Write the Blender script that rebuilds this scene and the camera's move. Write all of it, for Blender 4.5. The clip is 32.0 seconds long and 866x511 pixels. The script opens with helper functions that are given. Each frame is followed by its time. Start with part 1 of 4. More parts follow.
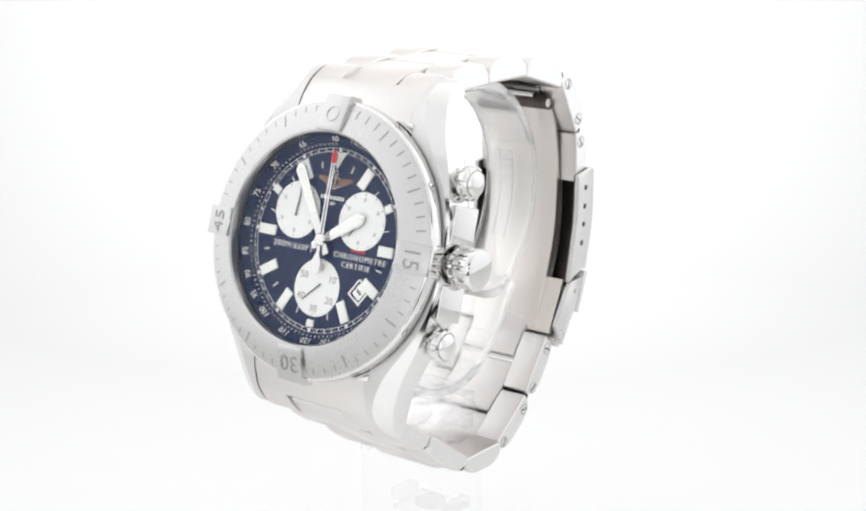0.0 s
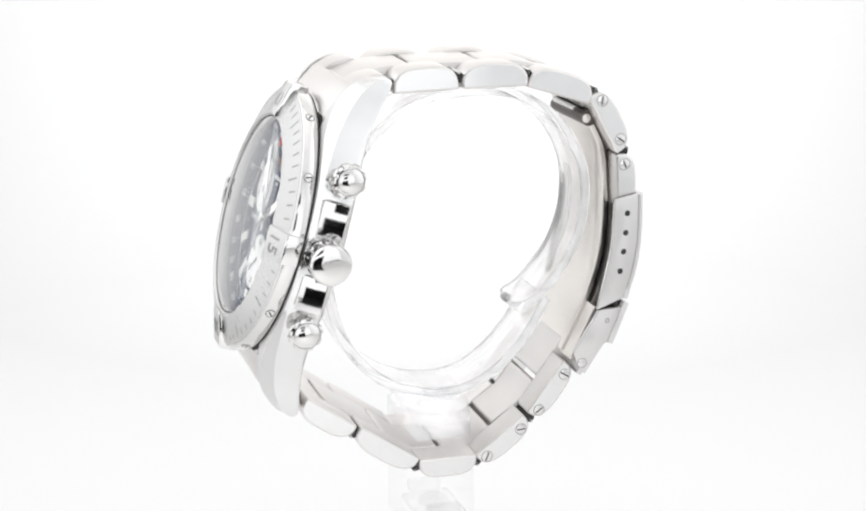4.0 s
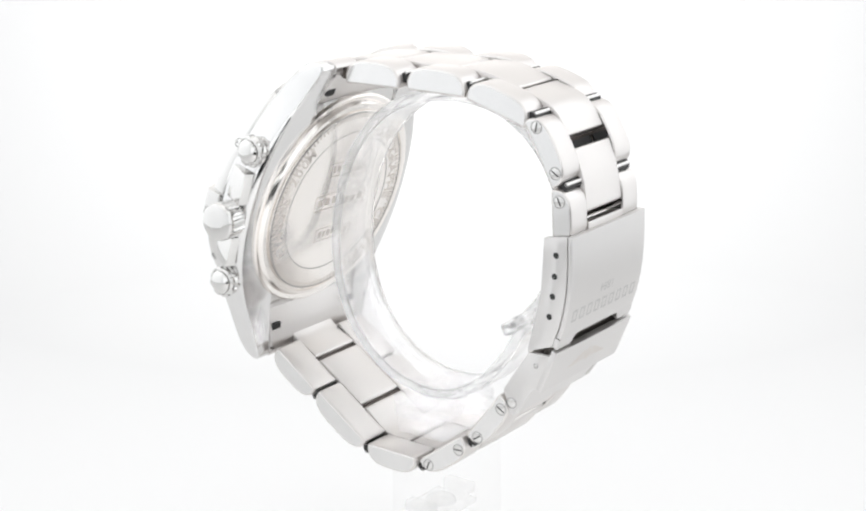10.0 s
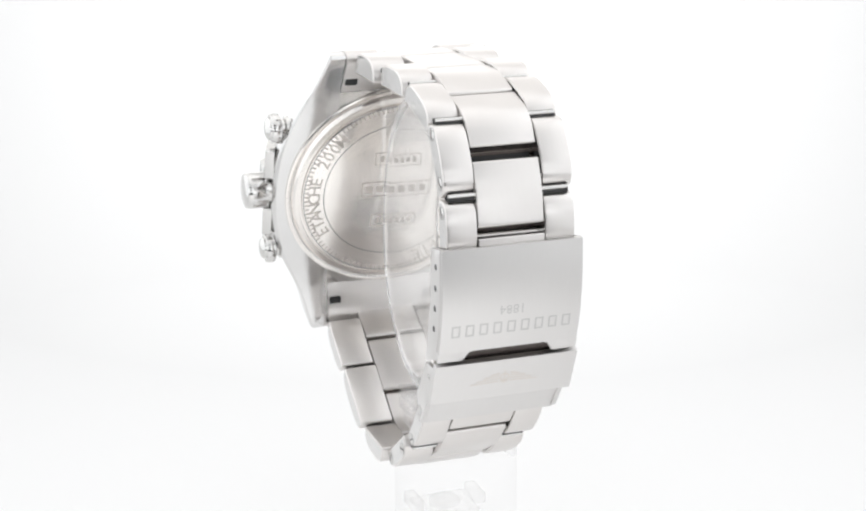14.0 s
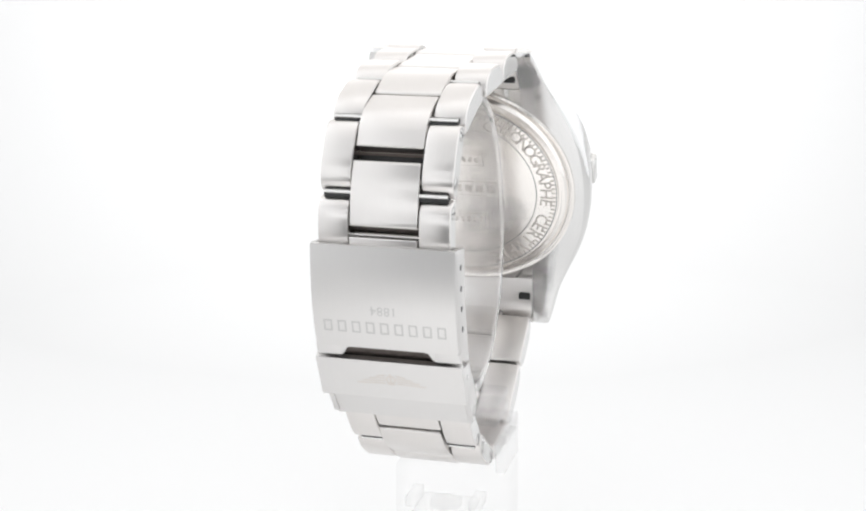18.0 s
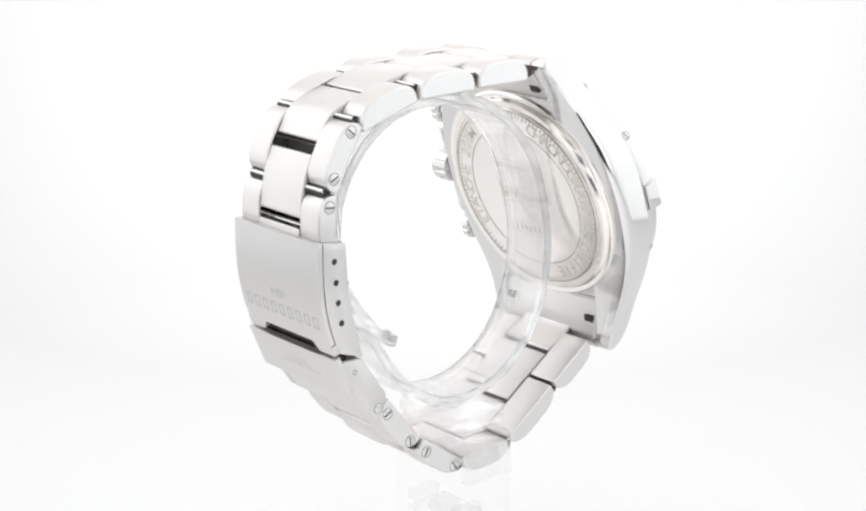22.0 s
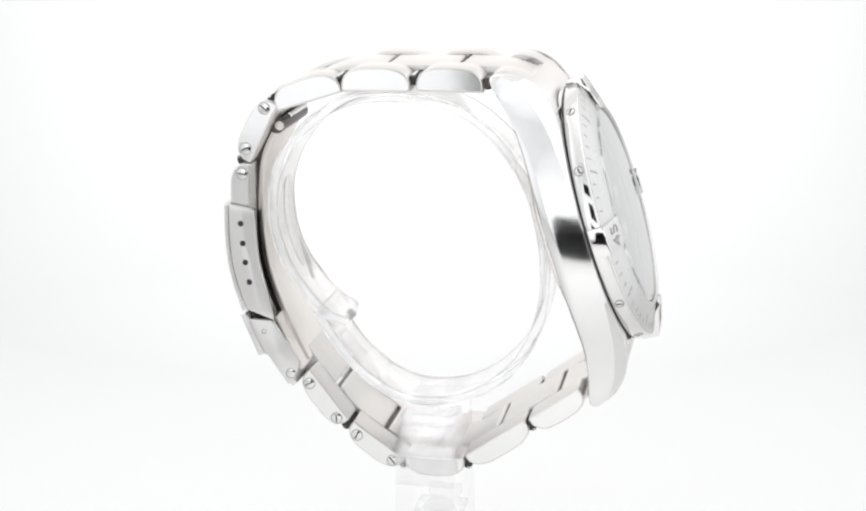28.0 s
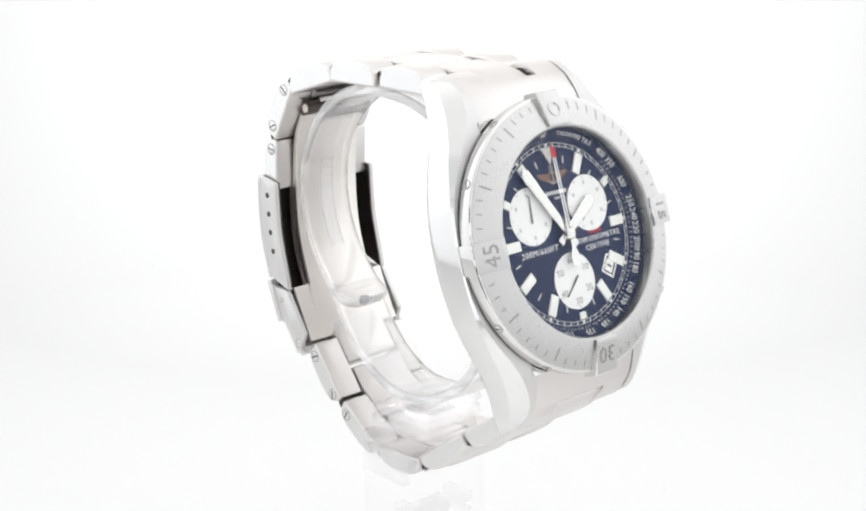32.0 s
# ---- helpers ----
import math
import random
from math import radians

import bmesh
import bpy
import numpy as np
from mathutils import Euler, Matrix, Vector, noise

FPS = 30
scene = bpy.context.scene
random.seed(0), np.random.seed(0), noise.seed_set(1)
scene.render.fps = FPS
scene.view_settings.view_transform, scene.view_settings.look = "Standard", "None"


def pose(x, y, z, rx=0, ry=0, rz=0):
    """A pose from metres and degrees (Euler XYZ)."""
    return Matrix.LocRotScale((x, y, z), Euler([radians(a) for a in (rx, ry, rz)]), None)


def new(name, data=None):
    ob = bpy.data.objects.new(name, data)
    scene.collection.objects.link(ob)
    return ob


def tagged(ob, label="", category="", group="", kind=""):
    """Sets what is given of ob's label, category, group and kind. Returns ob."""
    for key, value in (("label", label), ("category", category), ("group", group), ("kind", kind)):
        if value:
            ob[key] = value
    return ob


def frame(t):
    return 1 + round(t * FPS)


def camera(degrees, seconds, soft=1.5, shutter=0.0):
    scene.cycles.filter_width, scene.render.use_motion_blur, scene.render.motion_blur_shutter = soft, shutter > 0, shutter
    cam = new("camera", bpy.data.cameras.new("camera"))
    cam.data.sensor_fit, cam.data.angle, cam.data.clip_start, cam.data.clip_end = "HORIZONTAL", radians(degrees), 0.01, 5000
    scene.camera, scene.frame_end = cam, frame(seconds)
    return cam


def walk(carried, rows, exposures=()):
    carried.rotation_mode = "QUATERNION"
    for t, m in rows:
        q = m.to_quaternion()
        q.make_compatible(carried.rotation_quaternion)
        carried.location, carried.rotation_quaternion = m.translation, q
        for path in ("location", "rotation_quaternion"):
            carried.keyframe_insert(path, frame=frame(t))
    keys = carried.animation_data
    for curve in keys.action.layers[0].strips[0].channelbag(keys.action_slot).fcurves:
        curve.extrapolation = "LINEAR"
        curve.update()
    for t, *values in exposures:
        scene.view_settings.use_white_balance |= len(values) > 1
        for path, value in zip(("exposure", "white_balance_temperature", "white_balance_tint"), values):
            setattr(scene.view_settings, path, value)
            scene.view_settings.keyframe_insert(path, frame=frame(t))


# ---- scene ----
# lengths in the building code are millimetres; MM turns them into metres
MM = 0.001
FLOOR_LIFT = 52.0     # height of the watch's reference point over the table
AXIS_X = 0.71         # sideways offset of the watch from the turning axis

cam = camera(29.73, 32.0, soft=2.2)
eye = pose(0.0, -0.260, 0.12457, 90 - 15.94, 0, 0.11) @ pose(0, 0, 0, 0, 0, -0.504)
walk(cam, [(0.0, eye), (32.0, eye)])

# turning of the watch and its holder: seconds, degrees about the vertical axis
TURN = [(0.0, 142.83), (1.0, 134.58), (2.0, 125.85), (3.0, 116.87), (4.0, 107.78), (5.0, 98.67), (6.0, 89.62), (7.0, 80.64),
        (8.0, 71.74), (9.0, 62.90), (10.0, 54.13), (11.0, 45.39), (12.0, 36.68), (13.0, 27.99), (14.0, 19.30),
        (15.0, 10.62), (16.0, 1.94), (17.0, -6.73), (18.0, -15.40), (19.0, -24.05), (20.0, -32.68), (21.0, -41.31),
        (22.0, -49.92), (23.0, -58.53), (24.0, -67.14), (25.0, -75.78), (26.0, -84.45), (27.0, -93.16), (28.0, -101.91),
        (29.0, -110.69), (30.0, -119.46), (31.0, -128.14), (32.0, -136.62)]

# ---------------------------------------------------------------- light
world = bpy.data.worlds.new("studio")
world.use_nodes = True
world.node_tree.nodes["Background"].inputs[0].default_value = (0.05, 0.05, 0.052, 1)
world.node_tree.nodes["Background"].inputs[1].default_value = 1.0
scene.world = world


# ---------------------------------------------------------------- materials
def material(name, colour, rough=0.5, metal=0.0, spread=0.0, grain=(400, 400, 400), bump=0.0, rough_spread=0.0,
             emit=0.0, coat=0.0, ior=1.5, transmission=0.0, gloss=0.5, alpha=1.0):
    m = bpy.data.materials.new(name)
    m.use_nodes = True
    nt = m.node_tree
    b = nt.nodes["Principled BSDF"]
    b.inputs["Base Color"].default_value = (*colour, 1)
    b.inputs["Roughness"].default_value = rough
    b.inputs["Metallic"].default_value = metal
    b.inputs["IOR"].default_value = ior
    b.inputs["Transmission Weight"].default_value = transmission
    b.inputs["Coat Weight"].default_value = coat
    b.inputs["Specular IOR Level"].default_value = gloss
    b.inputs["Alpha"].default_value = alpha
    if emit:
        b.inputs["Emission Color"].default_value = (*colour, 1)
        b.inputs["Emission Strength"].default_value = emit
    if spread or bump or rough_spread:
        tc = nt.nodes.new("ShaderNodeTexCoord")
        mp = nt.nodes.new("ShaderNodeMapping")
        mp.inputs["Scale"].default_value = grain
        nt.links.new(tc.outputs["Object"], mp.inputs["Vector"])
        n1 = nt.nodes.new("ShaderNodeTexNoise")
        n1.inputs["Scale"].default_value = 1.0
        n1.inputs["Detail"].default_value = 4.0
        nt.links.new(mp.outputs["Vector"], n1.inputs["Vector"])
        n2 = nt.nodes.new("ShaderNodeTexNoise")
        n2.inputs["Scale"].default_value = 130.0
        n2.inputs["Detail"].default_value = 3.0
        nt.links.new(tc.outputs["Object"], n2.inputs["Vector"])
        mix = nt.nodes.new("ShaderNodeMath")
        mix.operation = "MULTIPLY_ADD"
        mix.inputs[1].default_value = 0.65
        nt.links.new(n1.outputs["Fac"], mix.inputs[0])
        sc = nt.nodes.new("ShaderNodeMath")
        sc.operation = "MULTIPLY"
        sc.inputs[1].default_value = 0.35
        nt.links.new(n2.outputs["Fac"], sc.inputs[0])
        nt.links.new(sc.outputs[0], mix.inputs[2])
        if spread:
            r = nt.nodes.new("ShaderNodeMapRange")
            r.inputs["From Min"].default_value, r.inputs["From Max"].default_value = 0.3, 0.7
            r.inputs["To Min"].default_value, r.inputs["To Max"].default_value = 1 - spread, 1 + spread
            nt.links.new(mix.outputs[0], r.inputs["Value"])
            v = nt.nodes.new("ShaderNodeVectorMath")
            v.operation = "SCALE"
            v.inputs[0].default_value = colour
            nt.links.new(r.outputs[0], v.inputs["Scale"])
            nt.links.new(v.outputs[0], b.inputs["Base Color"])
        if rough_spread:
            r = nt.nodes.new("ShaderNodeMapRange")
            r.inputs["From Min"].default_value, r.inputs["From Max"].default_value = 0.3, 0.7
            r.inputs["To Min"].default_value, r.inputs["To Max"].default_value = max(0.02, rough - rough_spread), rough + rough_spread
            nt.links.new(mix.outputs[0], r.inputs["Value"])
            nt.links.new(r.outputs[0], b.inputs["Roughness"])
        if bump:
            bp = nt.nodes.new("ShaderNodeBump")
            bp.inputs["Strength"].default_value = bump
            bp.inputs["Distance"].default_value = 0.00004
            nt.links.new(n1.outputs["Fac"], bp.inputs["Height"])
            nt.links.new(bp.outputs["Normal"], b.inputs["Normal"])
    return m


STEEL = (0.685, 0.662, 0.646)
brushed = material("brushed_steel", STEEL, 0.31, 1.0, 0.025, (16000, 300, 300), 0.03, 0.012)
brushed_fine = material("satin_steel", (0.68, 0.668, 0.66), 0.44, 1.0, 0.02, (14000, 300, 300), 0.03, 0.012)
polished = material("polished_steel", (0.67, 0.663, 0.652), 0.07, 1.0, 0.02, (300, 300, 300), 0.0, 0.03)
polished_side = material("polished_link_side", (0.7, 0.695, 0.69), 0.12, 1.0, 0.02, (300, 300, 300), 0.0, 0.04)
etched = material("etched_steel", (0.34, 0.335, 0.33), 0.5, 1.0, 0.08, (2000, 2000, 2000), 0.2)


def brush_along_strap(m, amount):
    """Brushing that runs along the strap spreads the gloss sideways."""
    nt = m.node_tree
    b = nt.nodes["Principled BSDF"]
    b.inputs["Anisotropic"].default_value = amount
    vt = nt.nodes.new("ShaderNodeVectorTransform")
    vt.vector_type, vt.convert_from, vt.convert_to = "VECTOR", "OBJECT", "WORLD"
    vt.inputs[0].default_value = (1, 0, 0)
    nt.links.new(vt.outputs[0], b.inputs["Tangent"])


brush_along_strap(brushed, 0.85)
brush_along_strap(brushed_fine, 0.8)
# near-black that paints shade into slots, holes, notches and link gaps
recess_shade = material("painted_recess_shade", (0.03, 0.03, 0.03), 0.6, 0.3)
warm_steel = material("warm_satin_steel", (0.78, 0.745, 0.71), 0.38, 1.0, 0.03, (300, 9000, 9000), 0.04, 0.05)
back_steel = material("turned_back_steel", (0.88, 0.85, 0.82), 0.2, 1.0, 0.03, (4000, 4000, 600), 0.05, 0.06)
engraved = material("engraved_steel", (0.66, 0.62, 0.585), 0.45, 1.0, 0.05, (2000, 2000, 2000), 0.1)
stamped = material("stamped_steel", (0.52, 0.515, 0.51), 0.4, 1.0, 0.05, (2000, 2000, 2000), 0.1)
# dark clasp inside, and the shade painted on blade backs and joints
dark_shaded_steel = material("dark_shaded_inner_steel", (0.1, 0.085, 0.078), 0.35, 0.8, 0.15, (900, 900, 900), 0.05, 0.08)
navy = material("navy_dial", (0.005, 0.0145, 0.06), 0.4, 0.0, 0.12, (3000, 3000, 3000), 0.0, 0.05, gloss=0.2)
navy_ring = material("navy_ring", (0.0045, 0.0135, 0.056), 0.4, 0.0, 0.1, (3000, 3000, 3000), 0.0, 0.05, gloss=0.2)
silver_dial = material("silver_subdial", (0.84, 0.84, 0.82), 0.45, 0.0, 0.05, (2500, 2500, 2500), 0.05, 0.05)
lume = material("pale_lume", (0.88, 0.89, 0.84), 0.55, 0.0, 0.03, (2500, 2500, 2500))
print_white = material("white_print", (0.8, 0.8, 0.8), 0.5)
print_grey = material("grey_print", (0.16, 0.16, 0.17), 0.5)
print_red = material("red_print", (0.5, 0.015, 0.03), 0.45)
print_pale = material("pale_grey_print", (0.36, 0.34, 0.33), 0.5)
print_faint = material("faint_print", (0.55, 0.53, 0.52), 0.5)
bezel_steel = material("bezel_steel", (0.53, 0.525, 0.515), 0.3, 1.0, 0.035, (2600, 2600, 2600), 0.05, 0.06)
print_gold = material("gold_print", (0.2, 0.12, 0.09), 0.4, 0.4)


def pane(name, ior, rough, haze, tint=(1, 1, 1), most=0.6, span=(0.3, 0.82), steep=2.8):
    """Clear stuff that lets light through: gloss by Fresnel over a see-through body with a little haze."""
    m = bpy.data.materials.new(name)
    m.use_nodes = True
    nt = m.node_tree
    nt.nodes.clear()
    out = nt.nodes.new("ShaderNodeOutputMaterial")
    see = nt.nodes.new("ShaderNodeBsdfTransparent")
    see.inputs["Color"].default_value = (*tint, 1)
    milk = nt.nodes.new("ShaderNodeBsdfTranslucent")
    milk.inputs["Color"].default_value = (0.9, 0.9, 0.9, 1)
    body = nt.nodes.new("ShaderNodeMixShader")
    noise_tex = nt.nodes.new("ShaderNodeTexNoise")
    noise_tex.inputs["Scale"].default_value = 220.0
    amount = nt.nodes.new("ShaderNodeMapRange")
    amount.inputs["To Min"].default_value, amount.inputs["To Max"].default_value = haze * 0.4, haze * 1.6
    nt.links.new(noise_tex.outputs["Fac"], amount.inputs["Value"])
    nt.links.new(amount.outputs[0], body.inputs[0])
    nt.links.new(see.outputs[0], body.inputs[1])
    chalk = nt.nodes.new("ShaderNodeBsdfDiffuse")
    chalk.inputs["Color"].default_value = (0.9, 0.9, 0.9, 1)
    cloud = nt.nodes.new("ShaderNodeMixShader")
    nt.links.new(milk.outputs[0], cloud.inputs[1])
    nt.links.new(chalk.outputs[0], cloud.inputs[2])
    nt.links.new(cloud.outputs[0], body.inputs[2])
    gloss = nt.nodes.new("ShaderNodeBsdfGlossy")
    gloss.inputs["Roughness"].default_value = rough
    lw = nt.nodes.new("ShaderNodeLayerWeight")
    lw.inputs["Blend"].default_value = 0.5
    edge = nt.nodes.new("ShaderNodeMapRange")
    edge.inputs["From Min"].default_value, edge.inputs["From Max"].default_value = span
    nt.links.new(lw.outputs["Facing"], edge.inputs["Value"])
    po = nt.nodes.new("ShaderNodeMath")
    po.operation = "POWER"
    po.inputs[1].default_value = steep
    nt.links.new(edge.outputs[0], po.inputs[0])
    fr = nt.nodes.new("ShaderNodeMapRange")
    r0 = ((ior - 1) / (ior + 1)) ** 2
    fr.inputs["To Min"].default_value, fr.inputs["To Max"].default_value = r0, most
    nt.links.new(po.outputs[0], fr.inputs["Value"])
    mix = nt.nodes.new("ShaderNodeMixShader")
    nt.links.new(fr.outputs[0], mix.inputs[0])
    nt.links.new(body.outputs[0], mix.inputs[1])
    nt.links.new(gloss.outputs[0], mix.inputs[2])
    nt.links.new(mix.outputs[0], out.inputs["Surface"])
    return m


clear = pane("clear_acrylic", 1.5, 0.04, 0.2, (1, 1, 1), 0.55)
frosted = pane("frosted_acrylic_edge", 1.6, 0.25, 0.26, (1, 1, 1), 0.5)
thick_clear = pane("thick_clear_acrylic", 1.5, 0.03, 0.02, (0.965, 0.965, 0.968), 0.45)
foot_clear = pane("foot_clear_acrylic", 1.25, 0.05, 0.004, (0.997, 0.997, 0.997), 0.14)

wall_clear = pane("upright_clear_acrylic", 1.4, 0.05, 0.2, (1, 1, 1), 0.3)
plug_clear = pane("moulded_plug_acrylic", 1.4, 0.1, 0.1, (0.985, 0.985, 0.985), 0.3)
# grey that paints the dark refraction in the ring's tip
tip_grey = material("tip_grey", (0.45, 0.45, 0.46), 0.5, 0, 0.1, (900, 900, 900), 0.1)


def half_refracting(m, share, bend=1.42):
    """Lets a share of the light through bent, as in thick acrylic."""
    nt = m.node_tree
    out = next(n for n in nt.nodes if n.type == "OUTPUT_MATERIAL")
    before = out.inputs["Surface"].links[0].from_socket
    glass = nt.nodes.new("ShaderNodeBsdfGlass")
    glass.inputs["IOR"].default_value = bend
    glass.inputs["Roughness"].default_value = 0.01
    mix = nt.nodes.new("ShaderNodeMixShader")
    mix.inputs[0].default_value = share
    nt.links.new(before, mix.inputs[1])
    nt.links.new(glass.outputs[0], mix.inputs[2])
    nt.links.new(mix.outputs[0], out.inputs["Surface"])


half_refracting(clear, 0.7)
half_refracting(frosted, 0.4)
half_refracting(thick_clear, 0.12, 1.2)
crystal_mat = pane("sapphire_crystal", 1.42, 0.02, 0.0, (1, 1, 1), 0.92, (0.55, 0.8), 2.3)


def glow(name, colour, strength, mottled=0.02, hot=()):
    """A glowing tent panel; hot: brighter pools added to its glow, as rows of strength, place and reach."""
    m = material(name, (0.25, 0.25, 0.25), 0.9)
    nt = m.node_tree
    b = nt.nodes["Principled BSDF"]
    tc = nt.nodes.new("ShaderNodeTexCoord")
    n = nt.nodes.new("ShaderNodeTexNoise")
    n.inputs["Scale"].default_value = 6.0
    nt.links.new(tc.outputs["Object"], n.inputs["Vector"])
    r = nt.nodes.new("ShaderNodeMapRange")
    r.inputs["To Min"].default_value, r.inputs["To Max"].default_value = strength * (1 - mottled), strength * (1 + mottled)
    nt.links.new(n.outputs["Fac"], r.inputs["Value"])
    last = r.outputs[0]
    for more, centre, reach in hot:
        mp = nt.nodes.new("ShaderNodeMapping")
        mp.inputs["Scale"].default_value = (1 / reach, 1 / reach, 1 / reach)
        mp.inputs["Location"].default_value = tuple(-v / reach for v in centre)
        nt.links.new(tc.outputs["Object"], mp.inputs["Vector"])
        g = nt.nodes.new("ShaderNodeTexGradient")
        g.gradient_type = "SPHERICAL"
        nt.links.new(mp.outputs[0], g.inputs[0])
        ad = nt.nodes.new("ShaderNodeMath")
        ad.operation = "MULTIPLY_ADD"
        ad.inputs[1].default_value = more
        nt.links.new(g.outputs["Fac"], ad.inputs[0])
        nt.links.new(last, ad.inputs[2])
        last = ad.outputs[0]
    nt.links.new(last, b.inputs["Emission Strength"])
    b.inputs["Emission Color"].default_value = (*colour, 1)
    return m


# pools tuned for the steel's brightness and reflections; no lamps behind them
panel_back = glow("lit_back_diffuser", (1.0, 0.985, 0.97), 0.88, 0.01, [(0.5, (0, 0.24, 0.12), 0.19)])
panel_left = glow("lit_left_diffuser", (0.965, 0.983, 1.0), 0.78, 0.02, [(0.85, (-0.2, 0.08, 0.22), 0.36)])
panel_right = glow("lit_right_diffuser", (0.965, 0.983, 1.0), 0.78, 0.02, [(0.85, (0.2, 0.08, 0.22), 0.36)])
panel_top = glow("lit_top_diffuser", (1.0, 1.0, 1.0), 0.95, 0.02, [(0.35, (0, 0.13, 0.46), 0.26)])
# glow stands in for light on the table; the front pool is out of view
panel_floor = glow("glowing_table", (1.0, 1.0, 1.0), 0.495, 0.01, [(0.5, (0, 0.235, 0.1), 0.19), (0.2, (0, -0.02, 0.0), 0.19), (0.55, (0, -0.13, 0.0), 0.13)])
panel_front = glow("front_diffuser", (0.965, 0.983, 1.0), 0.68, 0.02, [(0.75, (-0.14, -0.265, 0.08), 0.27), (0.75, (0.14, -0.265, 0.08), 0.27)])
dark_sheet = material("dark_sheet", (0.03, 0.03, 0.032), 0.9, 0, 0.2, (300, 300, 300), 0.3)


# ---------------------------------------------------------------- mesh helpers
def finish(name, bm, mat, sharp=35, side_mat=None, flat=0.995):
    bmesh.ops.recalc_face_normals(bm, faces=bm.faces)
    me = bpy.data.meshes.new(name)
    bm.to_mesh(me)
    bm.free()
    me.polygons.foreach_set("use_smooth", [True] * len(me.polygons))
    me.set_sharp_from_angle(angle=radians(sharp))
    me.materials.append(mat)
    if side_mat:
        me.materials.append(side_mat)
        for p in me.polygons:
            p.material_index = 1 if abs(p.normal.x) > flat else 0
            p.use_smooth = p.material_index == 0
    return me


def part(name, bm, mat, parent, label="", sharp=35, side_mat=None, flat=0.995):
    ob = new(name, bm if isinstance(bm, bpy.types.Mesh) else finish(name, bm, mat, sharp, side_mat, flat))
    ob.parent = parent
    if label:
        ob["label"] = label
    return ob


# watch frame (mm) to the thing's space (m), and head frame (to 3 o'clock, to 12 o'clock, outwards) to the thing's space
LOCAL = Matrix.Translation((AXIS_X * MM, 0, FLOOR_LIFT * MM)) @ Matrix.Scale(MM, 4)
HEAD_X, HEAD_Y, HEAD_Z, TILT = -1.1, 30.9, 8.2, radians(17.7)
HEAD = LOCAL @ Matrix(((-1, 0, 0, HEAD_X), (0, -math.sin(TILT), math.cos(TILT), HEAD_Y),
                       (0, math.cos(TILT), math.sin(TILT), HEAD_Z), (0, 0, 0, 1)))


def prism(points, x0, x1, bevel=0.0, segments=2, m=LOCAL):
    """A profile in (y, z), drawn out along x, with its rims rounded."""
    bm = bmesh.new()
    a = [bm.verts.new((x0, y, z)) for y, z in points]
    b = [bm.verts.new((x1, y, z)) for y, z in points]
    n = len(points)
    bm.faces.new(a)
    bm.faces.new(b[::-1])
    for i in range(n):
        bm.faces.new((a[i], b[i], b[(i + 1) % n], a[(i + 1) % n]))
    bmesh.ops.recalc_face_normals(bm, faces=bm.faces)
    if bevel:
        rim = [e for e in bm.edges if abs(e.verts[0].co.x - e.verts[1].co.x) < 1e-6]
        bmesh.ops.bevel(bm, geom=rim, offset=bevel, segments=segments, profile=0.5, affect="EDGES", clamp_overlap=True)
    bm.transform(m)
    return bm


def add_prism(bm, points, x0, x1, bevel=0.0, segments=2, m=LOCAL):
    other = prism(points, x0, x1, bevel, segments, m)
    tmp = bpy.data.meshes.new("tmp")
    other.to_mesh(tmp)
    other.free()
    bm.from_mesh(tmp)
    bpy.data.meshes.remove(tmp)


def rounded(points, radii, steps=5):
    """A polygon with its corners rounded."""
    out = []
    n = len(points)
    for i in range(n):
        p, q, r = Vector(points[i - 1]), Vector(points[i]), Vector(points[(i + 1) % n])
        rad = radii[i] if isinstance(radii, (list, tuple)) else radii
        if rad <= 0:
            out.append(tuple(q))
            continue
        u, v = (p - q), (r - q)
        d = min(rad, u.length * 0.49, v.length * 0.49)
        u, v = u.normalized() * d, v.normalized() * d
        for k in range(steps + 1):
            t = k / steps
            out.append(tuple((q + u) * (1 - t) ** 2 + q * 2 * t * (1 - t) + (q + v) * t ** 2))
    return out


def smooth_line(points, steps=6):
    """A Catmull-Rom line through the points."""
    pts = [Vector(p) for p in points]
    pts = [pts[0] * 2 - pts[1]] + pts + [pts[-1] * 2 - pts[-2]]
    out = []
    for i in range(1, len(pts) - 2):
        a, b, c, d = pts[i - 1:i + 3]
        for k in range(steps):
            t = k / steps
            out.append(0.5 * (2 * b + (c - a) * t + (2 * a - 5 * b + 4 * c - d) * t * t + (3 * b - a - 3 * c + d) * t ** 3))
    out.append(pts[-2])
    return out


def strip(points, inner, outer):
    """The outline of a band of a line in (y, z): offsets to its right and left."""
    pts = [Vector(p) for p in points]
    left, right = [], []
    for i, p in enumerate(pts):
        d = (pts[min(i + 1, len(pts) - 1)] - pts[max(i - 1, 0)]).normalized()
        nrm = Vector((-d.y, d.x))
        left.append(tuple(p + nrm * outer))
        right.append(tuple(p + nrm * inner))
    return left + right[::-1]


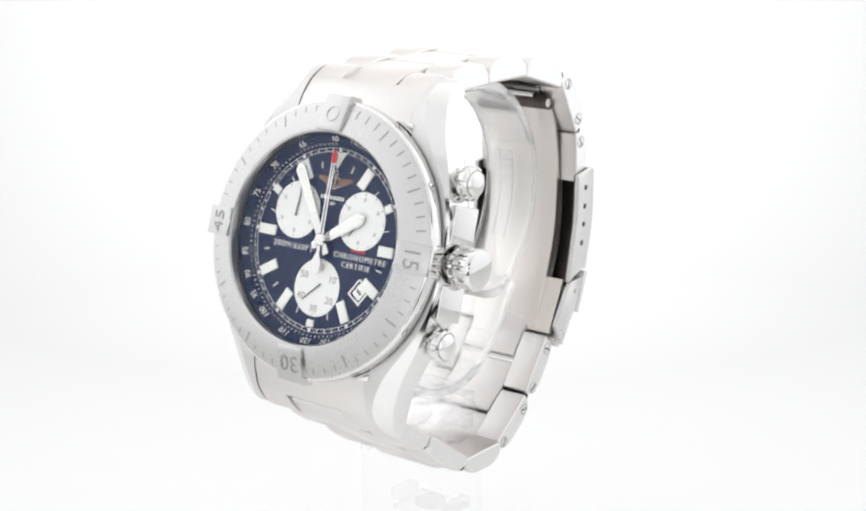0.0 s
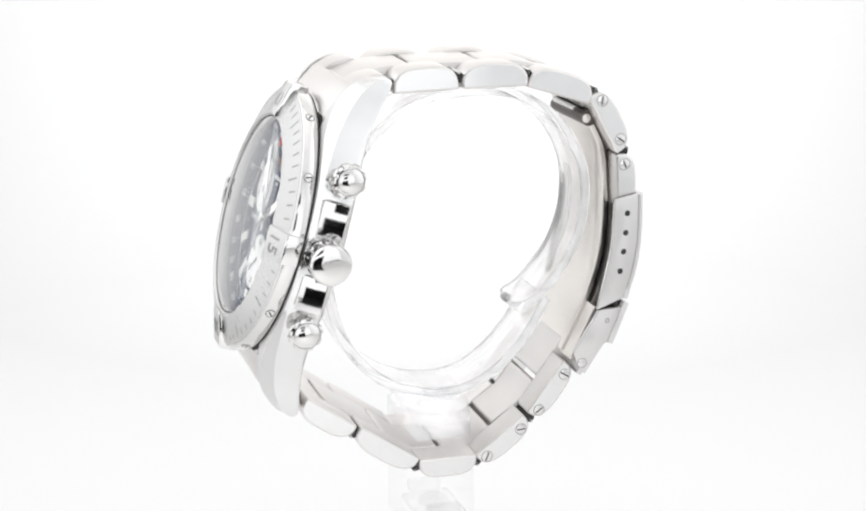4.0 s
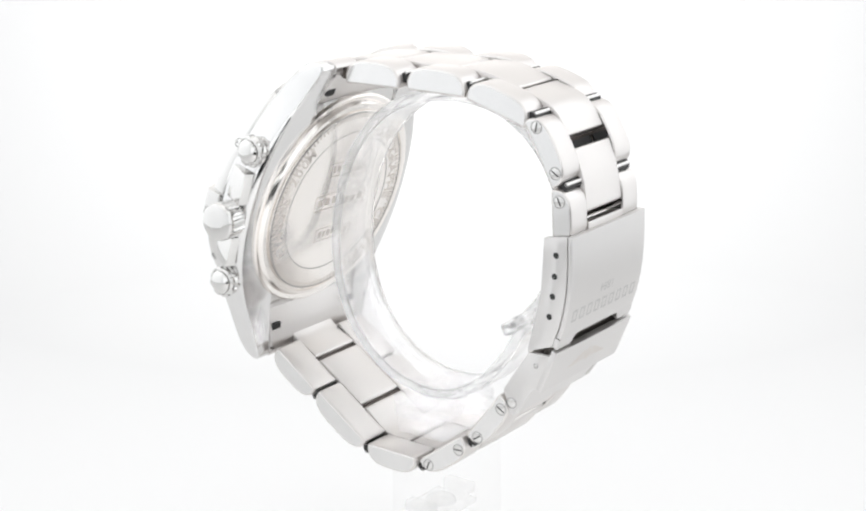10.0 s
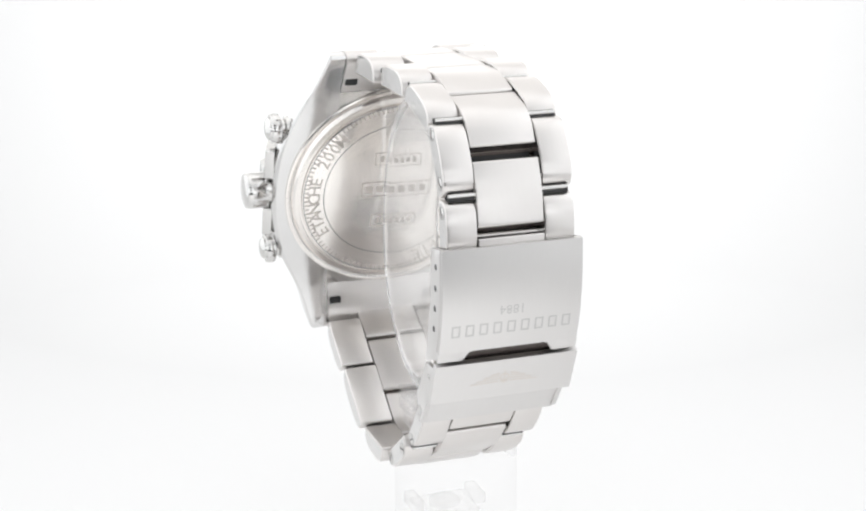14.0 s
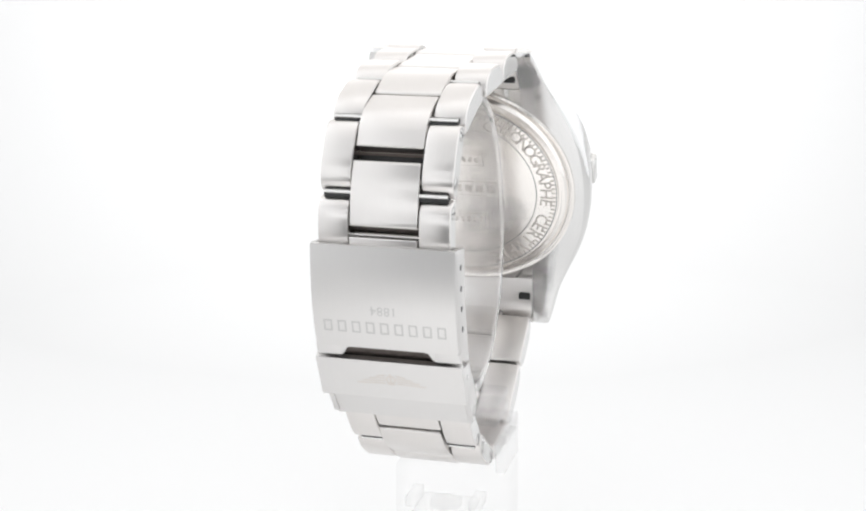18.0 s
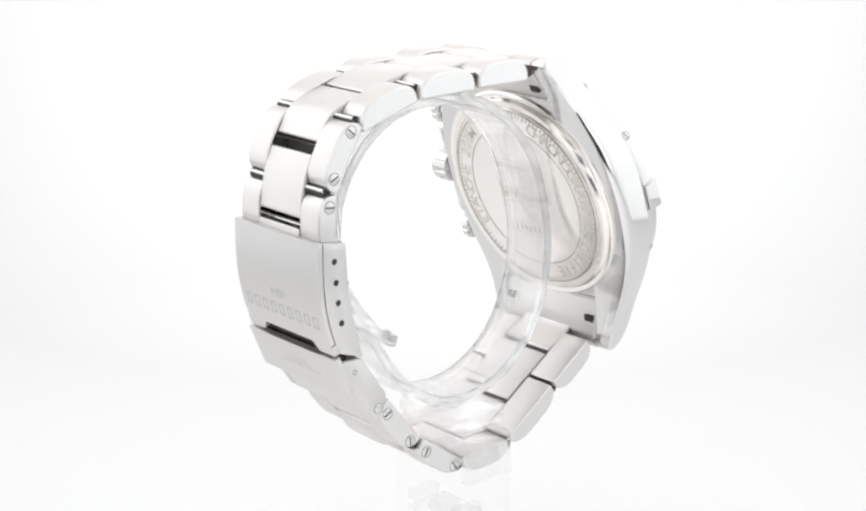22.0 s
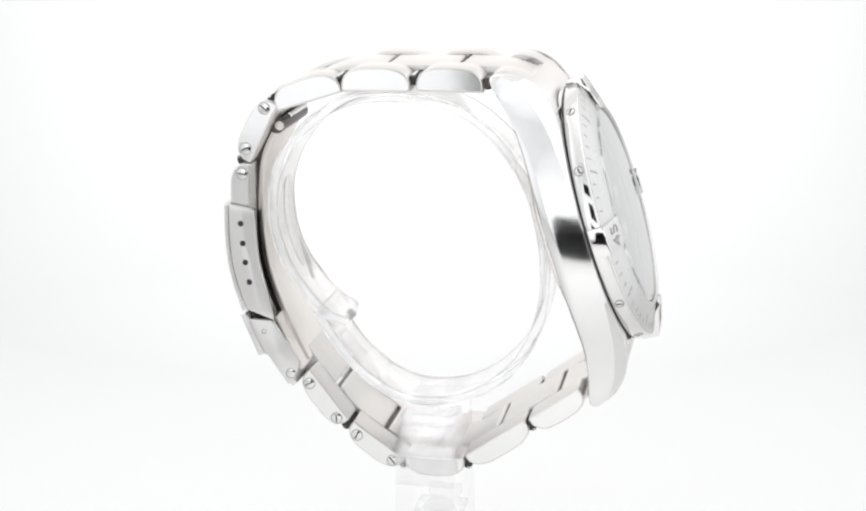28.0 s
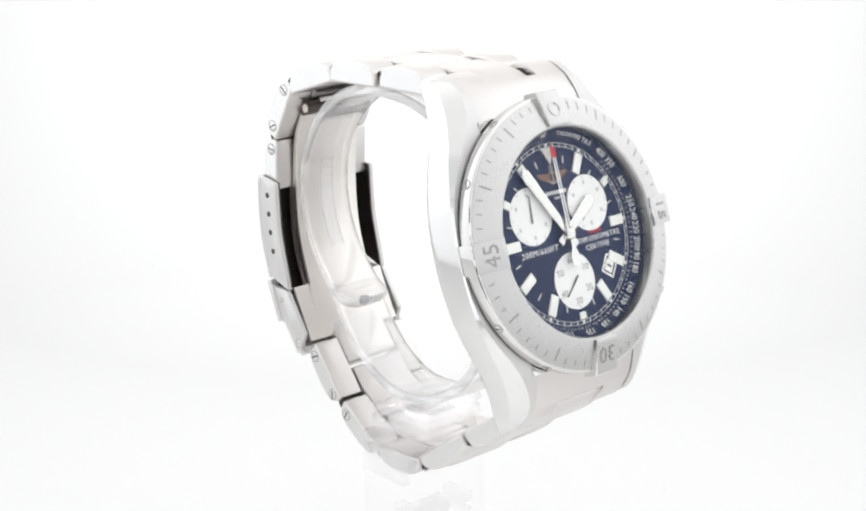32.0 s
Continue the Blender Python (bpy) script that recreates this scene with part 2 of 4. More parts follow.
def lathe(profile, seg=96, m=HEAD, closed=False, wave=None):
    """A profile of (radius, height) turned about the third axis."""
    bm = bmesh.new()
    rings = []
    for r, c in profile:
        if r < 1e-6:
            rings.append([bm.verts.new((0, 0, c))])
        else:
            rings.append([bm.verts.new((r * (wave(k, r, c) if wave else 1) * math.cos(2 * math.pi * k / seg),
                                        r * (wave(k, r, c) if wave else 1) * math.sin(2 * math.pi * k / seg), c)) for k in range(seg)])
    pairs = list(zip(rings, rings[1:])) + ([(rings[-1], rings[0])] if closed else [])
    for p, q in pairs:
        for k in range(seg):
            j = (k + 1) % seg
            if len(p) == 1:
                bm.faces.new((p[0], q[k], q[j]))
            elif len(q) == 1:
                bm.faces.new((p[k], p[j], q[0]))
            else:
                bm.faces.new((p[k], p[j], q[j], q[k]))
    bm.transform(m)
    return bm


def slab(outline, z0, z1, m=HEAD, bevel=0.0):
    """A flat outline in (a, b) with a thickness."""
    bm = bmesh.new()
    lo = [bm.verts.new((x, y, z0)) for x, y in outline]
    hi = [bm.verts.new((x, y, z1)) for x, y in outline]
    n = len(outline)
    bm.faces.new(lo[::-1])
    top = bm.faces.new(hi)
    for i in range(n):
        bm.faces.new((lo[i], lo[(i + 1) % n], hi[(i + 1) % n], hi[i]))
    if bevel:
        bmesh.ops.bevel(bm, geom=list(top.edges), offset=bevel, segments=2, profile=0.5, affect="EDGES", clamp_overlap=True)
    bm.transform(m)
    return bm


def box_outline(cx, cy, w, h, ang=0.0):
    """A rectangle about (cx, cy), turned clockwise by ang degrees."""
    s, c = math.sin(radians(-ang)), math.cos(radians(-ang))
    return [(cx + x * c - y * s, cy + x * s + y * c) for x, y in ((-w / 2, -h / 2), (w / 2, -h / 2), (w / 2, h / 2), (-w / 2, h / 2))]


def merge(bms):
    out = bmesh.new()
    for b in bms:
        tmp = bpy.data.meshes.new("tmp")
        b.to_mesh(tmp)
        b.free()
        out.from_mesh(tmp)
        bpy.data.meshes.remove(tmp)
    return out


def letters(body, size, m, depth=0.03, bold=0.0, spacing=1.0):
    """The mesh of a word in the built-in font, centred, its height in mm, standing in the frame m."""
    cu = bpy.data.curves.new("word", "FONT")
    cu.body, cu.size, cu.align_x, cu.align_y = body, size * 1.4, "CENTER", "CENTER"
    cu.resolution_u = 2
    cu.extrude = depth
    cu.offset = bold
    cu.space_character = spacing
    ob = bpy.data.objects.new("word", cu)
    scene.collection.objects.link(ob)
    dg = bpy.context.evaluated_depsgraph_get()
    me = bpy.data.meshes.new_from_object(ob.evaluated_get(dg))
    bm = bmesh.new()
    bm.from_mesh(me)
    bpy.data.objects.remove(ob)
    bpy.data.curves.remove(cu)
    bpy.data.meshes.remove(me)
    bm.transform(m)
    return bm


def polar(r, deg):
    """A place on the dial: radius, degrees clockwise from 12 o'clock."""
    return r * math.sin(radians(deg)), r * math.cos(radians(deg))


def on_head(a, b, c, turn=0.0):
    return HEAD @ Matrix.Translation((a, b, c)) @ Matrix.Rotation(radians(-turn), 4, "Z")


# ---------------------------------------------------------------- the photo tent
def wall(name, verts, mat, label, cat):
    bm = bmesh.new()
    bm.faces.new([bm.verts.new(v) for v in verts])
    ob = new(name, finish(name, bm, mat))
    sol = ob.modifiers.new("thickness", "SOLIDIFY")
    sol.thickness, sol.offset = 0.004, -1
    return tagged(ob, label, cat, kind="structure")


TENT_X, TENT_Y, TENT_H, FRONT_Y, TABLE_EDGE = 0.20, 0.24, 0.46, -0.265, -0.19


def tent():
    # table and back in one sweep
    prof = [(TABLE_EDGE, 0.0)] + [(TENT_Y - 0.10 + 0.10 * math.sin(radians(a)), 0.10 - 0.10 * math.cos(radians(a))) for a in range(0, 91, 6)]
    bm = bmesh.new()
    rows = [[bm.verts.new((x, y, z)) for x in (-0.6, 0.6)] for y, z in prof]
    for p, q in zip(rows, rows[1:]):
        bm.faces.new((p[0], p[1], q[1], q[0]))
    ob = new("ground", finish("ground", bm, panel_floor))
    tagged(ob, "seamless white table sweep with added glow", "floor", kind="structure")
    # unseen leaves that glow into the steel's reflections
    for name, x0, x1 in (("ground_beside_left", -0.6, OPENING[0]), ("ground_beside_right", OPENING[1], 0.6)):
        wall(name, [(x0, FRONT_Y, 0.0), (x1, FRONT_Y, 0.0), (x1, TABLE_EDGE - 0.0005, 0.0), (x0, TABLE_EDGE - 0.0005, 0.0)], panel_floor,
             "unseen glowing leaf added for reflections before the table", "floor")
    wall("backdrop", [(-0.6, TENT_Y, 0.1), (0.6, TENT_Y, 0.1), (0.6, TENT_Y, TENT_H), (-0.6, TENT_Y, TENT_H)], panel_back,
         "bright white glowing sheet above the sweep, out of view", "backdrop")
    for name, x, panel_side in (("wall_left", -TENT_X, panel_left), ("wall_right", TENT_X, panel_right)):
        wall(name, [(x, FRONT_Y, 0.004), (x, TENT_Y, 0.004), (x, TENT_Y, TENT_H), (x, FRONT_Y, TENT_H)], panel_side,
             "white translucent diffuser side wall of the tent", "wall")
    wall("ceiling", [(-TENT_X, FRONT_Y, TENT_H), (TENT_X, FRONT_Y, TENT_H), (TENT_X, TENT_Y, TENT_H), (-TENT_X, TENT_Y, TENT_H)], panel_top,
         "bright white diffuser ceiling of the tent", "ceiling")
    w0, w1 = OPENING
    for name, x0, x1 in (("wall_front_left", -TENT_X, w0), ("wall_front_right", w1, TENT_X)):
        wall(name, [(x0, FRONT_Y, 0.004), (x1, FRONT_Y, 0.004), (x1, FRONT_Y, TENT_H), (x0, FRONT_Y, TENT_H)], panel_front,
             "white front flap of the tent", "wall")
    # holes put dark shapes into the steel's reflections; the camera stands before this wall
    h0, h1, hz0, hz1 = DARK_HOLE
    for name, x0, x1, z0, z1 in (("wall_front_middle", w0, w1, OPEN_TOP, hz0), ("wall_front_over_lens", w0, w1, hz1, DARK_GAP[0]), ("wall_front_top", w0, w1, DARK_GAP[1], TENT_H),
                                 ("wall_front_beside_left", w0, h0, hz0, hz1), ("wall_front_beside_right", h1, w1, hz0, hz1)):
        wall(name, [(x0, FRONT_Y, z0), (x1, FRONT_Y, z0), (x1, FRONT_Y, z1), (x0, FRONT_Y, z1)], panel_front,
             "unseen white front panel, cut to leave dark shapes in reflections", "wall")
    # unseen dark sheets close the space and darken the steel's reflections
    wall("floor", [(-0.9, -0.63, -0.03), (0.9, -0.63, -0.03), (0.9, 0.4, -0.03), (-0.9, 0.4, -0.03)], dark_sheet,
         "unseen dark sheet closing the space under the tent", "floor")
    wall("wall_studio", [(-0.9, -0.63, -0.03), (0.9, -0.63, -0.03), (0.9, -0.63, 1.0), (-0.9, -0.63, 1.0)], dark_sheet,
         "unseen dark sheet added for dark reflections before the tent", "wall")


OPENING, OPEN_TOP, DARK_HOLE, DARK_GAP = (-0.10, 0.065), 0.062, (-0.05, 0.045, 0.095, 0.165), (0.2, 0.26)
tent()


# ---------------------------------------------------------------- the watch
watch = tagged(new("wristwatch"), "stainless steel chronograph wristwatch with navy dial and steel bracelet", "wristwatch")

CX, CZ = 0.0, -2.0   # middle of the bracelet's loop


def link_profile(p, q, thick, bulge=0.35, r_in=1.3):
    """The side outline of a link from p to q: flat inside, arched on the side away from the loop's middle."""
    p, q = Vector(p), Vector(q)
    d = (q - p).normalized()
    nrm = Vector((-d.y, d.x))
    if nrm.dot((p + q) / 2 - Vector((CX, CZ))) < 0:
        nrm = -nrm
    l = (q - p).length
    mid = (p + q) / 2
    h = thick / 2
    low = -0.4 * h
    arch = [(l / 2 * u, low + (h + bulge - low) * math.sqrt(1 - abs(u) ** 3.2)) for u in (math.cos(math.pi * k / 24) for k in range(25))]
    prof = rounded([(-l / 2, -h), (l / 2, -h)] + arch, [r_in, r_in] + [0] * 25, 5)
    return [tuple(mid + d * s + nrm * t) for s, t in prof]


def screw(parent, x, y, z, side, turn, r=0.85):
    """A slotted screw head in a bracelet side."""
    m = LOCAL @ Matrix.Translation((x, y, z)) @ Matrix.Rotation(side * math.pi / 2, 4, "Y") @ Matrix.Rotation(radians(turn), 4, "Z")
    ring = lathe([(r + 0.16, -0.05), (r + 0.16, 0.025), (r + 0.02, 0.03), (r + 0.02, -0.05)], 20, m, True)
    part("screw_rim", ring, etched, parent)
    s = part("screw", lathe([(0, 0.1), (r * 0.7, 0.09), (r, 0.02), (r, -0.05)], 20, m), polished, parent)
    part("screw_slot", slab(box_outline(0, 0, r * 1.7, 0.22), 0.07, 0.115, m), recess_shade, parent)
    return s


OUTER = {"a": ((10.0, 29.5), (-0.6, 29.55)), "b": ((-1.45, 29.4), (-12.5, 29.2)), "c": ((-12.9, 28.95), (-23.7, 25.5)),
         "d": ((-24.35, 25.7), (-29.5, 16.0)), "e": ((-29.5, 15.3), (-29.9, 6.5)), "f": ((-20.3, -20.0), (-13.8, -28.5)),
         "g": ((-12.8, -28.95), (-4.2, -35.1)), "h": ((-3.3, -34.8), (6.7, -34.55)), "i": ((7.5, -33.75), (17.4, -26.8)),
         "j": ((18.0, -26.6), (26.2, -20.7))}
SCREWS = {"d": ((-25.3, 24.3), (-28.65, 17.7)), "e": ((-29.45, 13.5),), "f": ((-19.3, -21.6), (-14.8, -27.4)), "g": ((-11.4, -30.2), (-5.4, -34.3))}
THICK = {"d": 3.3, "e": 3.2, "f": 3.2, "g": 3.2, "h": 3.2, "i": 3.1, "j": 3.1}


# sideways middle and half width of the links: the bracelet widens towards the case
SPREAD = {"a": (-0.2, 10.95), "b": (0.3, 10.6), "c": (0.2, 10.25), "d": (0.1, 10.15), "e": (0.0, 10.1), "f": (-0.1, 10.2), "g": (-0.4, 10.4),
          "h": (-0.9, 10.8), "i": (-1.15, 11.1), "j": (-1.3, 11.2)}


def bracelet():
    for key, (p, q) in OUTER.items():
        prof = link_profile(p, q, THICK.get(key, 3.6))
        for side in (-1, 1):
            mid, half = SPREAD[key]
            x0, x1 = sorted((mid + side * 5.35, mid + side * half))
            ob = part("outer_link", prism(prof, x0, x1, 0.42), brushed, watch, side_mat=polished_side)
            for k, (y, z) in enumerate(SCREWS.get(key, ())):
                screw(ob, mid + side * half, y, z, side, 40 + 65 * k + 30 * side + 17 * len(key + "x") * ord(key))
    mids = {k: ((Vector(p) + Vector(q)) / 2) for k, (p, q) in OUTER.items()}
    def joint(k, l):
        return (Vector(OUTER[k][1]) + Vector(OUTER[l][0])) / 2
    runs = [((16.3, 27.9), (11.6, 29.35), mids["a"]), (mids["a"], joint("a", "b"), mids["b"]), (mids["b"], joint("b", "c"), mids["c"]),
            (mids["c"], (-23.9, 25.3), (-26.6, 21.4)), ((-27.35, 20.3), (-29.1, 15.8), (-29.9, 10.7)), ((-30.05, 9.9), (-30.1, 8.2), (-30.05, 6.5)), ((-22.4, -17.4), (-20.0, -20.6), (-17.1, -24.3)),
            ((-16.9, -24.6), (-13.5, -28.6), mids["g"]), (mids["g"], joint("g", "h"), mids["h"]), (mids["h"], joint("h", "i"), mids["i"]),
            (mids["i"], joint("i", "j"), mids["j"]), (mids["j"], (27.2, -20.7), (30.6, -16.9))]
    at_case = ((0, False), (len(runs) - 1, True))   # these ends butt against the end links
    for k, run in enumerate(runs):
        pts = [Vector(p) for p in run]
        pts[0] = pts[0] + (pts[1] - pts[0]).normalized() * 0.28
        pts[2] = pts[2] + (pts[1] - pts[2]).normalized() * 0.28
        line = smooth_line(pts, 5)
        band = strip(line, -1.65, 1.65)
        n = len(line)
        inner, outer = (0, n - 1), (n, 2 * n - 1)
        if (Vector(band[0]) - Vector((CX, CZ))).length > (Vector(band[2 * n - 1]) - Vector((CX, CZ))).length:
            inner, outer = outer, inner
        band = rounded(band, [0.6 if i in inner else (0.4 if (k, i % (2 * n - 1) > 0) in at_case else 1.5) if i in outer else 0 for i in range(2 * n)], 4)
        mid = SPREAD["abcdeefghijj"[k]][0]
        part("centre_link", prism(band, mid - 5.2, mid + 5.2, 0.22), brushed, watch)
    # filler behind the open gap, coloured dark in place of shade
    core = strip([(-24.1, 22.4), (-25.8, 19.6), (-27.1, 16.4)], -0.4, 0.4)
    part("link_gap_shade", prism(core, -5.1, 5.1, 0.1), recess_shade, watch)
    # knuckles inside the joints, coloured dark for the shade in the gaps
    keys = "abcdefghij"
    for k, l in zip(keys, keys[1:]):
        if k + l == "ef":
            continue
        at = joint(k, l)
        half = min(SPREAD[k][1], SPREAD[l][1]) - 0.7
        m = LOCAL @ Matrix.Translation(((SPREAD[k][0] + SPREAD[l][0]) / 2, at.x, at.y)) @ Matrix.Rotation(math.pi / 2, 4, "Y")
        part("shaded_knuckle", lathe([(0, -half), (0.85, -half), (0.85, half), (0, half)], 14, m), recess_shade, watch)
        out = (at - Vector((CX, CZ))).normalized() * 0.75
        m = LOCAL @ Matrix.Translation(((SPREAD[k][0] + SPREAD[l][0]) / 2, at.x + out.x, at.y + out.y)) @ Matrix.Rotation(math.pi / 2, 4, "Y")
        part("link_pin", lathe([(0, -half), (0.3, -half), (0.3, half), (0, half)], 12, m), polished, watch)
    # and under the butting ends of the centre links, dark for the same shade
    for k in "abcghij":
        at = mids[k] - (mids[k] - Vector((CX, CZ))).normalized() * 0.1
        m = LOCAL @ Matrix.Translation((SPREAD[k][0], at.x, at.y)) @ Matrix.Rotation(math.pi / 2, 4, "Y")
        part("shaded_knuckle", lathe([(0, -5.3), (0.9, -5.3), (0.9, 5.3), (0, 5.3)], 14, m), dark_shaded_steel, watch)
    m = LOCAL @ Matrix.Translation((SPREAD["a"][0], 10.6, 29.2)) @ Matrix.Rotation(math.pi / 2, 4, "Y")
    part("shaded_knuckle", lathe([(0, -10.2), (0.95, -10.2), (0.95, 10.2), (0, 10.2)], 14, m), dark_shaded_steel, watch)
    # pins that show in the gaps
    for y, z in ((-25.3, 24.3), (-28.65, 17.7), (-29.45, 13.5), (-29.6, 9.4), (-14.8, -27.4), (-19.3, -21.6)):
        m = LOCAL @ Matrix.Translation((0, y, z)) @ Matrix.Rotation(math.pi / 2, 4, "Y")
        part("link_pin", lathe([(0, -9.8), (0.6, -9.8), (0.6, 9.8), (0, 9.8)], 14, m), polished, watch)


CLASP_OUT = [(-32.5, 8.6), (-32.55, 3.7), (-32.25, -1.0), (-31.35, -5.4), (-29.98, -9.35)]
CLASP_IN = [(-27.5, 7.9), (-27.2, 2.2), (-26.9, -1.0), (-26.1, -4.6), (-24.7, -10.6)]


def clasp():
    out = smooth_line(CLASP_OUT, 5)
    main = [p for p in out if p.y > -8.0]
    body = prism(strip(main, 0.9, 0.0), -11.2, 11.2, 0.42)
    ends = main[-1:] + [p for p in out if p.y <= -8.0]
    fine = smooth_line(ends, 8)
    for side in (-1, 1):
        x0, x1 = sorted((side * 7.4, side * 11.2))
        add_prism(body, strip(ends, 0.9, 0.0), x0, x1, 0.1)
        # the cut-out's corners sweep in a soft S
        for k in range(8):
            t = (k + 0.5) / 8
            reach = t * t * (3 - 2 * t)
            last = max(2, round(len(fine) * reach))
            x0, x1 = sorted((side * (5.9 + 0.19 * k), side * (5.9 + 0.19 * (k + 1))))
            add_prism(body, strip(fine[:last], 0.89, 0.01), x0, x1)
    inner = smooth_line(CLASP_IN, 5)
    outer_in = [Vector(p) for p in strip(out, 0.92, 0.0)][len(out):][::-1]
    side_prof = [tuple(v) for v in outer_in] + [tuple(v) for v in inner[::-1]]
    for side in (-1, 1):
        x0, x1 = sorted((side * 10.35, side * 11.18))
        add_prism(body, side_prof, x0, x1, 0.1)
    cover = part("clasp_cover", body, brushed_fine, watch, "satin-brushed folding clasp cover")
    for side in (-1, 1):
        for y, z in ((-29.67, 5.5), (-29.45, 2.2), (-29.13, -1.0), (-28.6, -4.3)):
            m = LOCAL @ Matrix.Translation((side * 11.18, y, z)) @ Matrix.Rotation(side * math.pi / 2, 4, "Y")
            # each hole is a flat disc painted dark
            part("spring_bar_hole", lathe([(0, 0.02), (0.42, 0.02), (0.5, 0.0), (0.5, -0.05)], 16, m), recess_shade, cover)
    # sheets added to darken the cover's inside and the gap below it
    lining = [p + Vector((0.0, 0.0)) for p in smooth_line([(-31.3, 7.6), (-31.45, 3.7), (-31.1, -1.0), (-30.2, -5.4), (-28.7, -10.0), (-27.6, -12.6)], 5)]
    part("lining", prism(strip(lining, 0.25, 0.0), -10.3, 10.3), dark_shaded_steel, cover, "dark inner face of the clasp cover")
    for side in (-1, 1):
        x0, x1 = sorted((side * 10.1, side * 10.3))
        part("lining", prism([(y + 0.15 * (y < -28), z) for y, z in side_prof], x0, x1), dark_shaded_steel, cover)
    # stamped lettering, as plain bars, and the year
    def on_cover(x, z, lift):
        near = min(range(len(out) - 1), key=lambda i: abs((out[i].y + out[i + 1].y) / 2 - z))
        p, q = out[near], out[near + 1]
        t = (z - p.y) / (q.y - p.y)
        at = p + (q - p) * t
        lean = math.atan2(q.x - p.x, p.y - q.y)
        return LOCAL @ Matrix.Translation((x, at.x - lift, z)) @ Matrix.Rotation(lean, 4, "X") @ Matrix.Rotation(math.pi / 2, 4, "X") @ Matrix.Rotation(math.pi, 4, "Z")
    for k in range(9):
        m = on_cover(-8.8 + 2.2 * k, -4.2, 0.0)
        rim = [slab(box_outline(0, sy * 0.85, 1.35, 0.26), -0.03, 0.015, m) for sy in (-1, 1)] + [slab(box_outline(sx * 0.55, 0, 0.26, 1.42), -0.03, 0.015, m) for sx in (-1, 1)]
        part("stamped_bar", merge(rim), stamped, cover)
    part("stamped_year", letters("1884", 1.5, on_cover(0, -1.3, 0.0), 0.015), stamped, cover)
    flap_line = [(-30.25, -9.9), (-28.9, -13.2), (-27.4, -16.8)]
    flap = prism(strip(flap_line, 1.0, 0.0), -11.5, 11.5, 0.12)
    low = [(-26.15, -16.0), (-24.05, -19.0), (-21.95, -21.9)]
    add_prism(flap, strip(low, 1.0, 0.0), -10.9, 10.9, 0.12)
    for side in (-1, 1):
        x0, x1 = sorted((side * 10.5, side * 11.3))
        add_prism(flap, rounded([(-25.0, -10.7), (-29.0, -10.6), (-26.6, -16.5), (-25.9, -16.6), (-22.5, -21.6), (-21.6, -20.8), (-20.4, -17.6)], 0.3, 2), x0, x1, 0.1)
    fl = part("clasp_flap", flap, brushed_fine, watch, "satin-brushed safety flap of the clasp")
    m = LOCAL @ Matrix.Translation((0, -28.92, -13.2)) @ Matrix.Rotation(math.atan2(2.85, 6.9), 4, "X") @ Matrix.Rotation(math.pi / 2, 4, "X") @ Matrix.Rotation(math.pi, 4, "Z")
    wings = []
    for sx in (1, -1):
        for x0, y0, x1, y1 in ((0.9, 0.75, 5.4, 0.95), (0.9, 0.2, 4.5, 0.45), (0.9, -0.35, 3.4, -0.05), (0.9, -0.85, 2.3, -0.55)):
            wings.append(slab(box_outline(sx * (x0 + x1) / 2, (y0 + y1) / 2, math.hypot(x1 - x0, y1 - y0), 0.2, -sx * math.degrees(math.atan2(y1 - y0, x1 - x0))), -0.03, 0.015, m))
    wings.append(lathe([(0.55, -0.03), (0.55, 0.015), (0.8, 0.015), (0.8, -0.03)], 20, m, True))
    wings += [slab(box_outline(0, 0, 0.22, 2.4), -0.03, 0.02, m), slab(box_outline(0, 0.9, 1.3, 0.2), -0.03, 0.018, m)]
    part("stamped_wing", merge(wings), engraved, fl)
    for side in (-1, 1):
        for y, z, r in ((-22.0, -19.6, 0.75), (-26.4, -12.6, 0.28)):
            m = LOCAL @ Matrix.Translation((side * 11.3, y, z)) @ Matrix.Rotation(side * math.pi / 2, 4, "Y")
            part("flap_pin", lathe([(0, 0.08), (r * 0.8, 0.07), (r, 0.02), (r, -0.1)], 18, m), polished, fl)
            part("flap_pin_rim", lathe([(r + 0.14, -0.05), (r + 0.14, 0.02), (r + 0.01, 0.03), (r + 0.01, -0.05)], 18, m, True), etched, fl)
    blade = smooth_line([(-23.9, 21.5), (-26.6, 16.0), (-27.4, 10.0), (-27.5, 4.0), (-26.8, -2.5), (-25.0, -8.5), (-22.2, -15.0), (-20.4, -18.6)], 5)
    fb = part("fold_blade", prism(strip(blade, 0.45, -0.45), -6.8, 6.8, 0.12), warm_steel, watch, "curved polished folding blade of the clasp")
    # dark skin paints shade on the blade's far face; hinge barrel likewise
    part("blade_back_shade", prism(strip(blade, -0.5, -0.75), -6.6, 6.6), dark_shaded_steel, fb)
    part("hinge_barrel", lathe([(0, -6.9), (1.3, -6.9), (1.3, 6.9), (0, 6.9)], 20, LOCAL @ Matrix.Translation((0, -24.4, 20.9)) @ Matrix.Rotation(math.pi / 2, 4, "Y")), dark_shaded_steel, fb)
    for side in (-1, 1):
        m = LOCAL @ Matrix.Translation((side * 6.95, -23.9, 20.9)) @ Matrix.Rotation(side * math.pi / 2, 4, "Y")
        part("hinge_pin", lathe([(0, 0.1), (0.6, 0.08), (0.75, 0.0), (0.75, -0.6), (0, -0.6)], 18, m), warm_steel, fb)
    m = LOCAL @ Matrix.Translation((0, -22.9, 22.2)) @ Matrix.Rotation(math.pi / 2, 4, "Y")
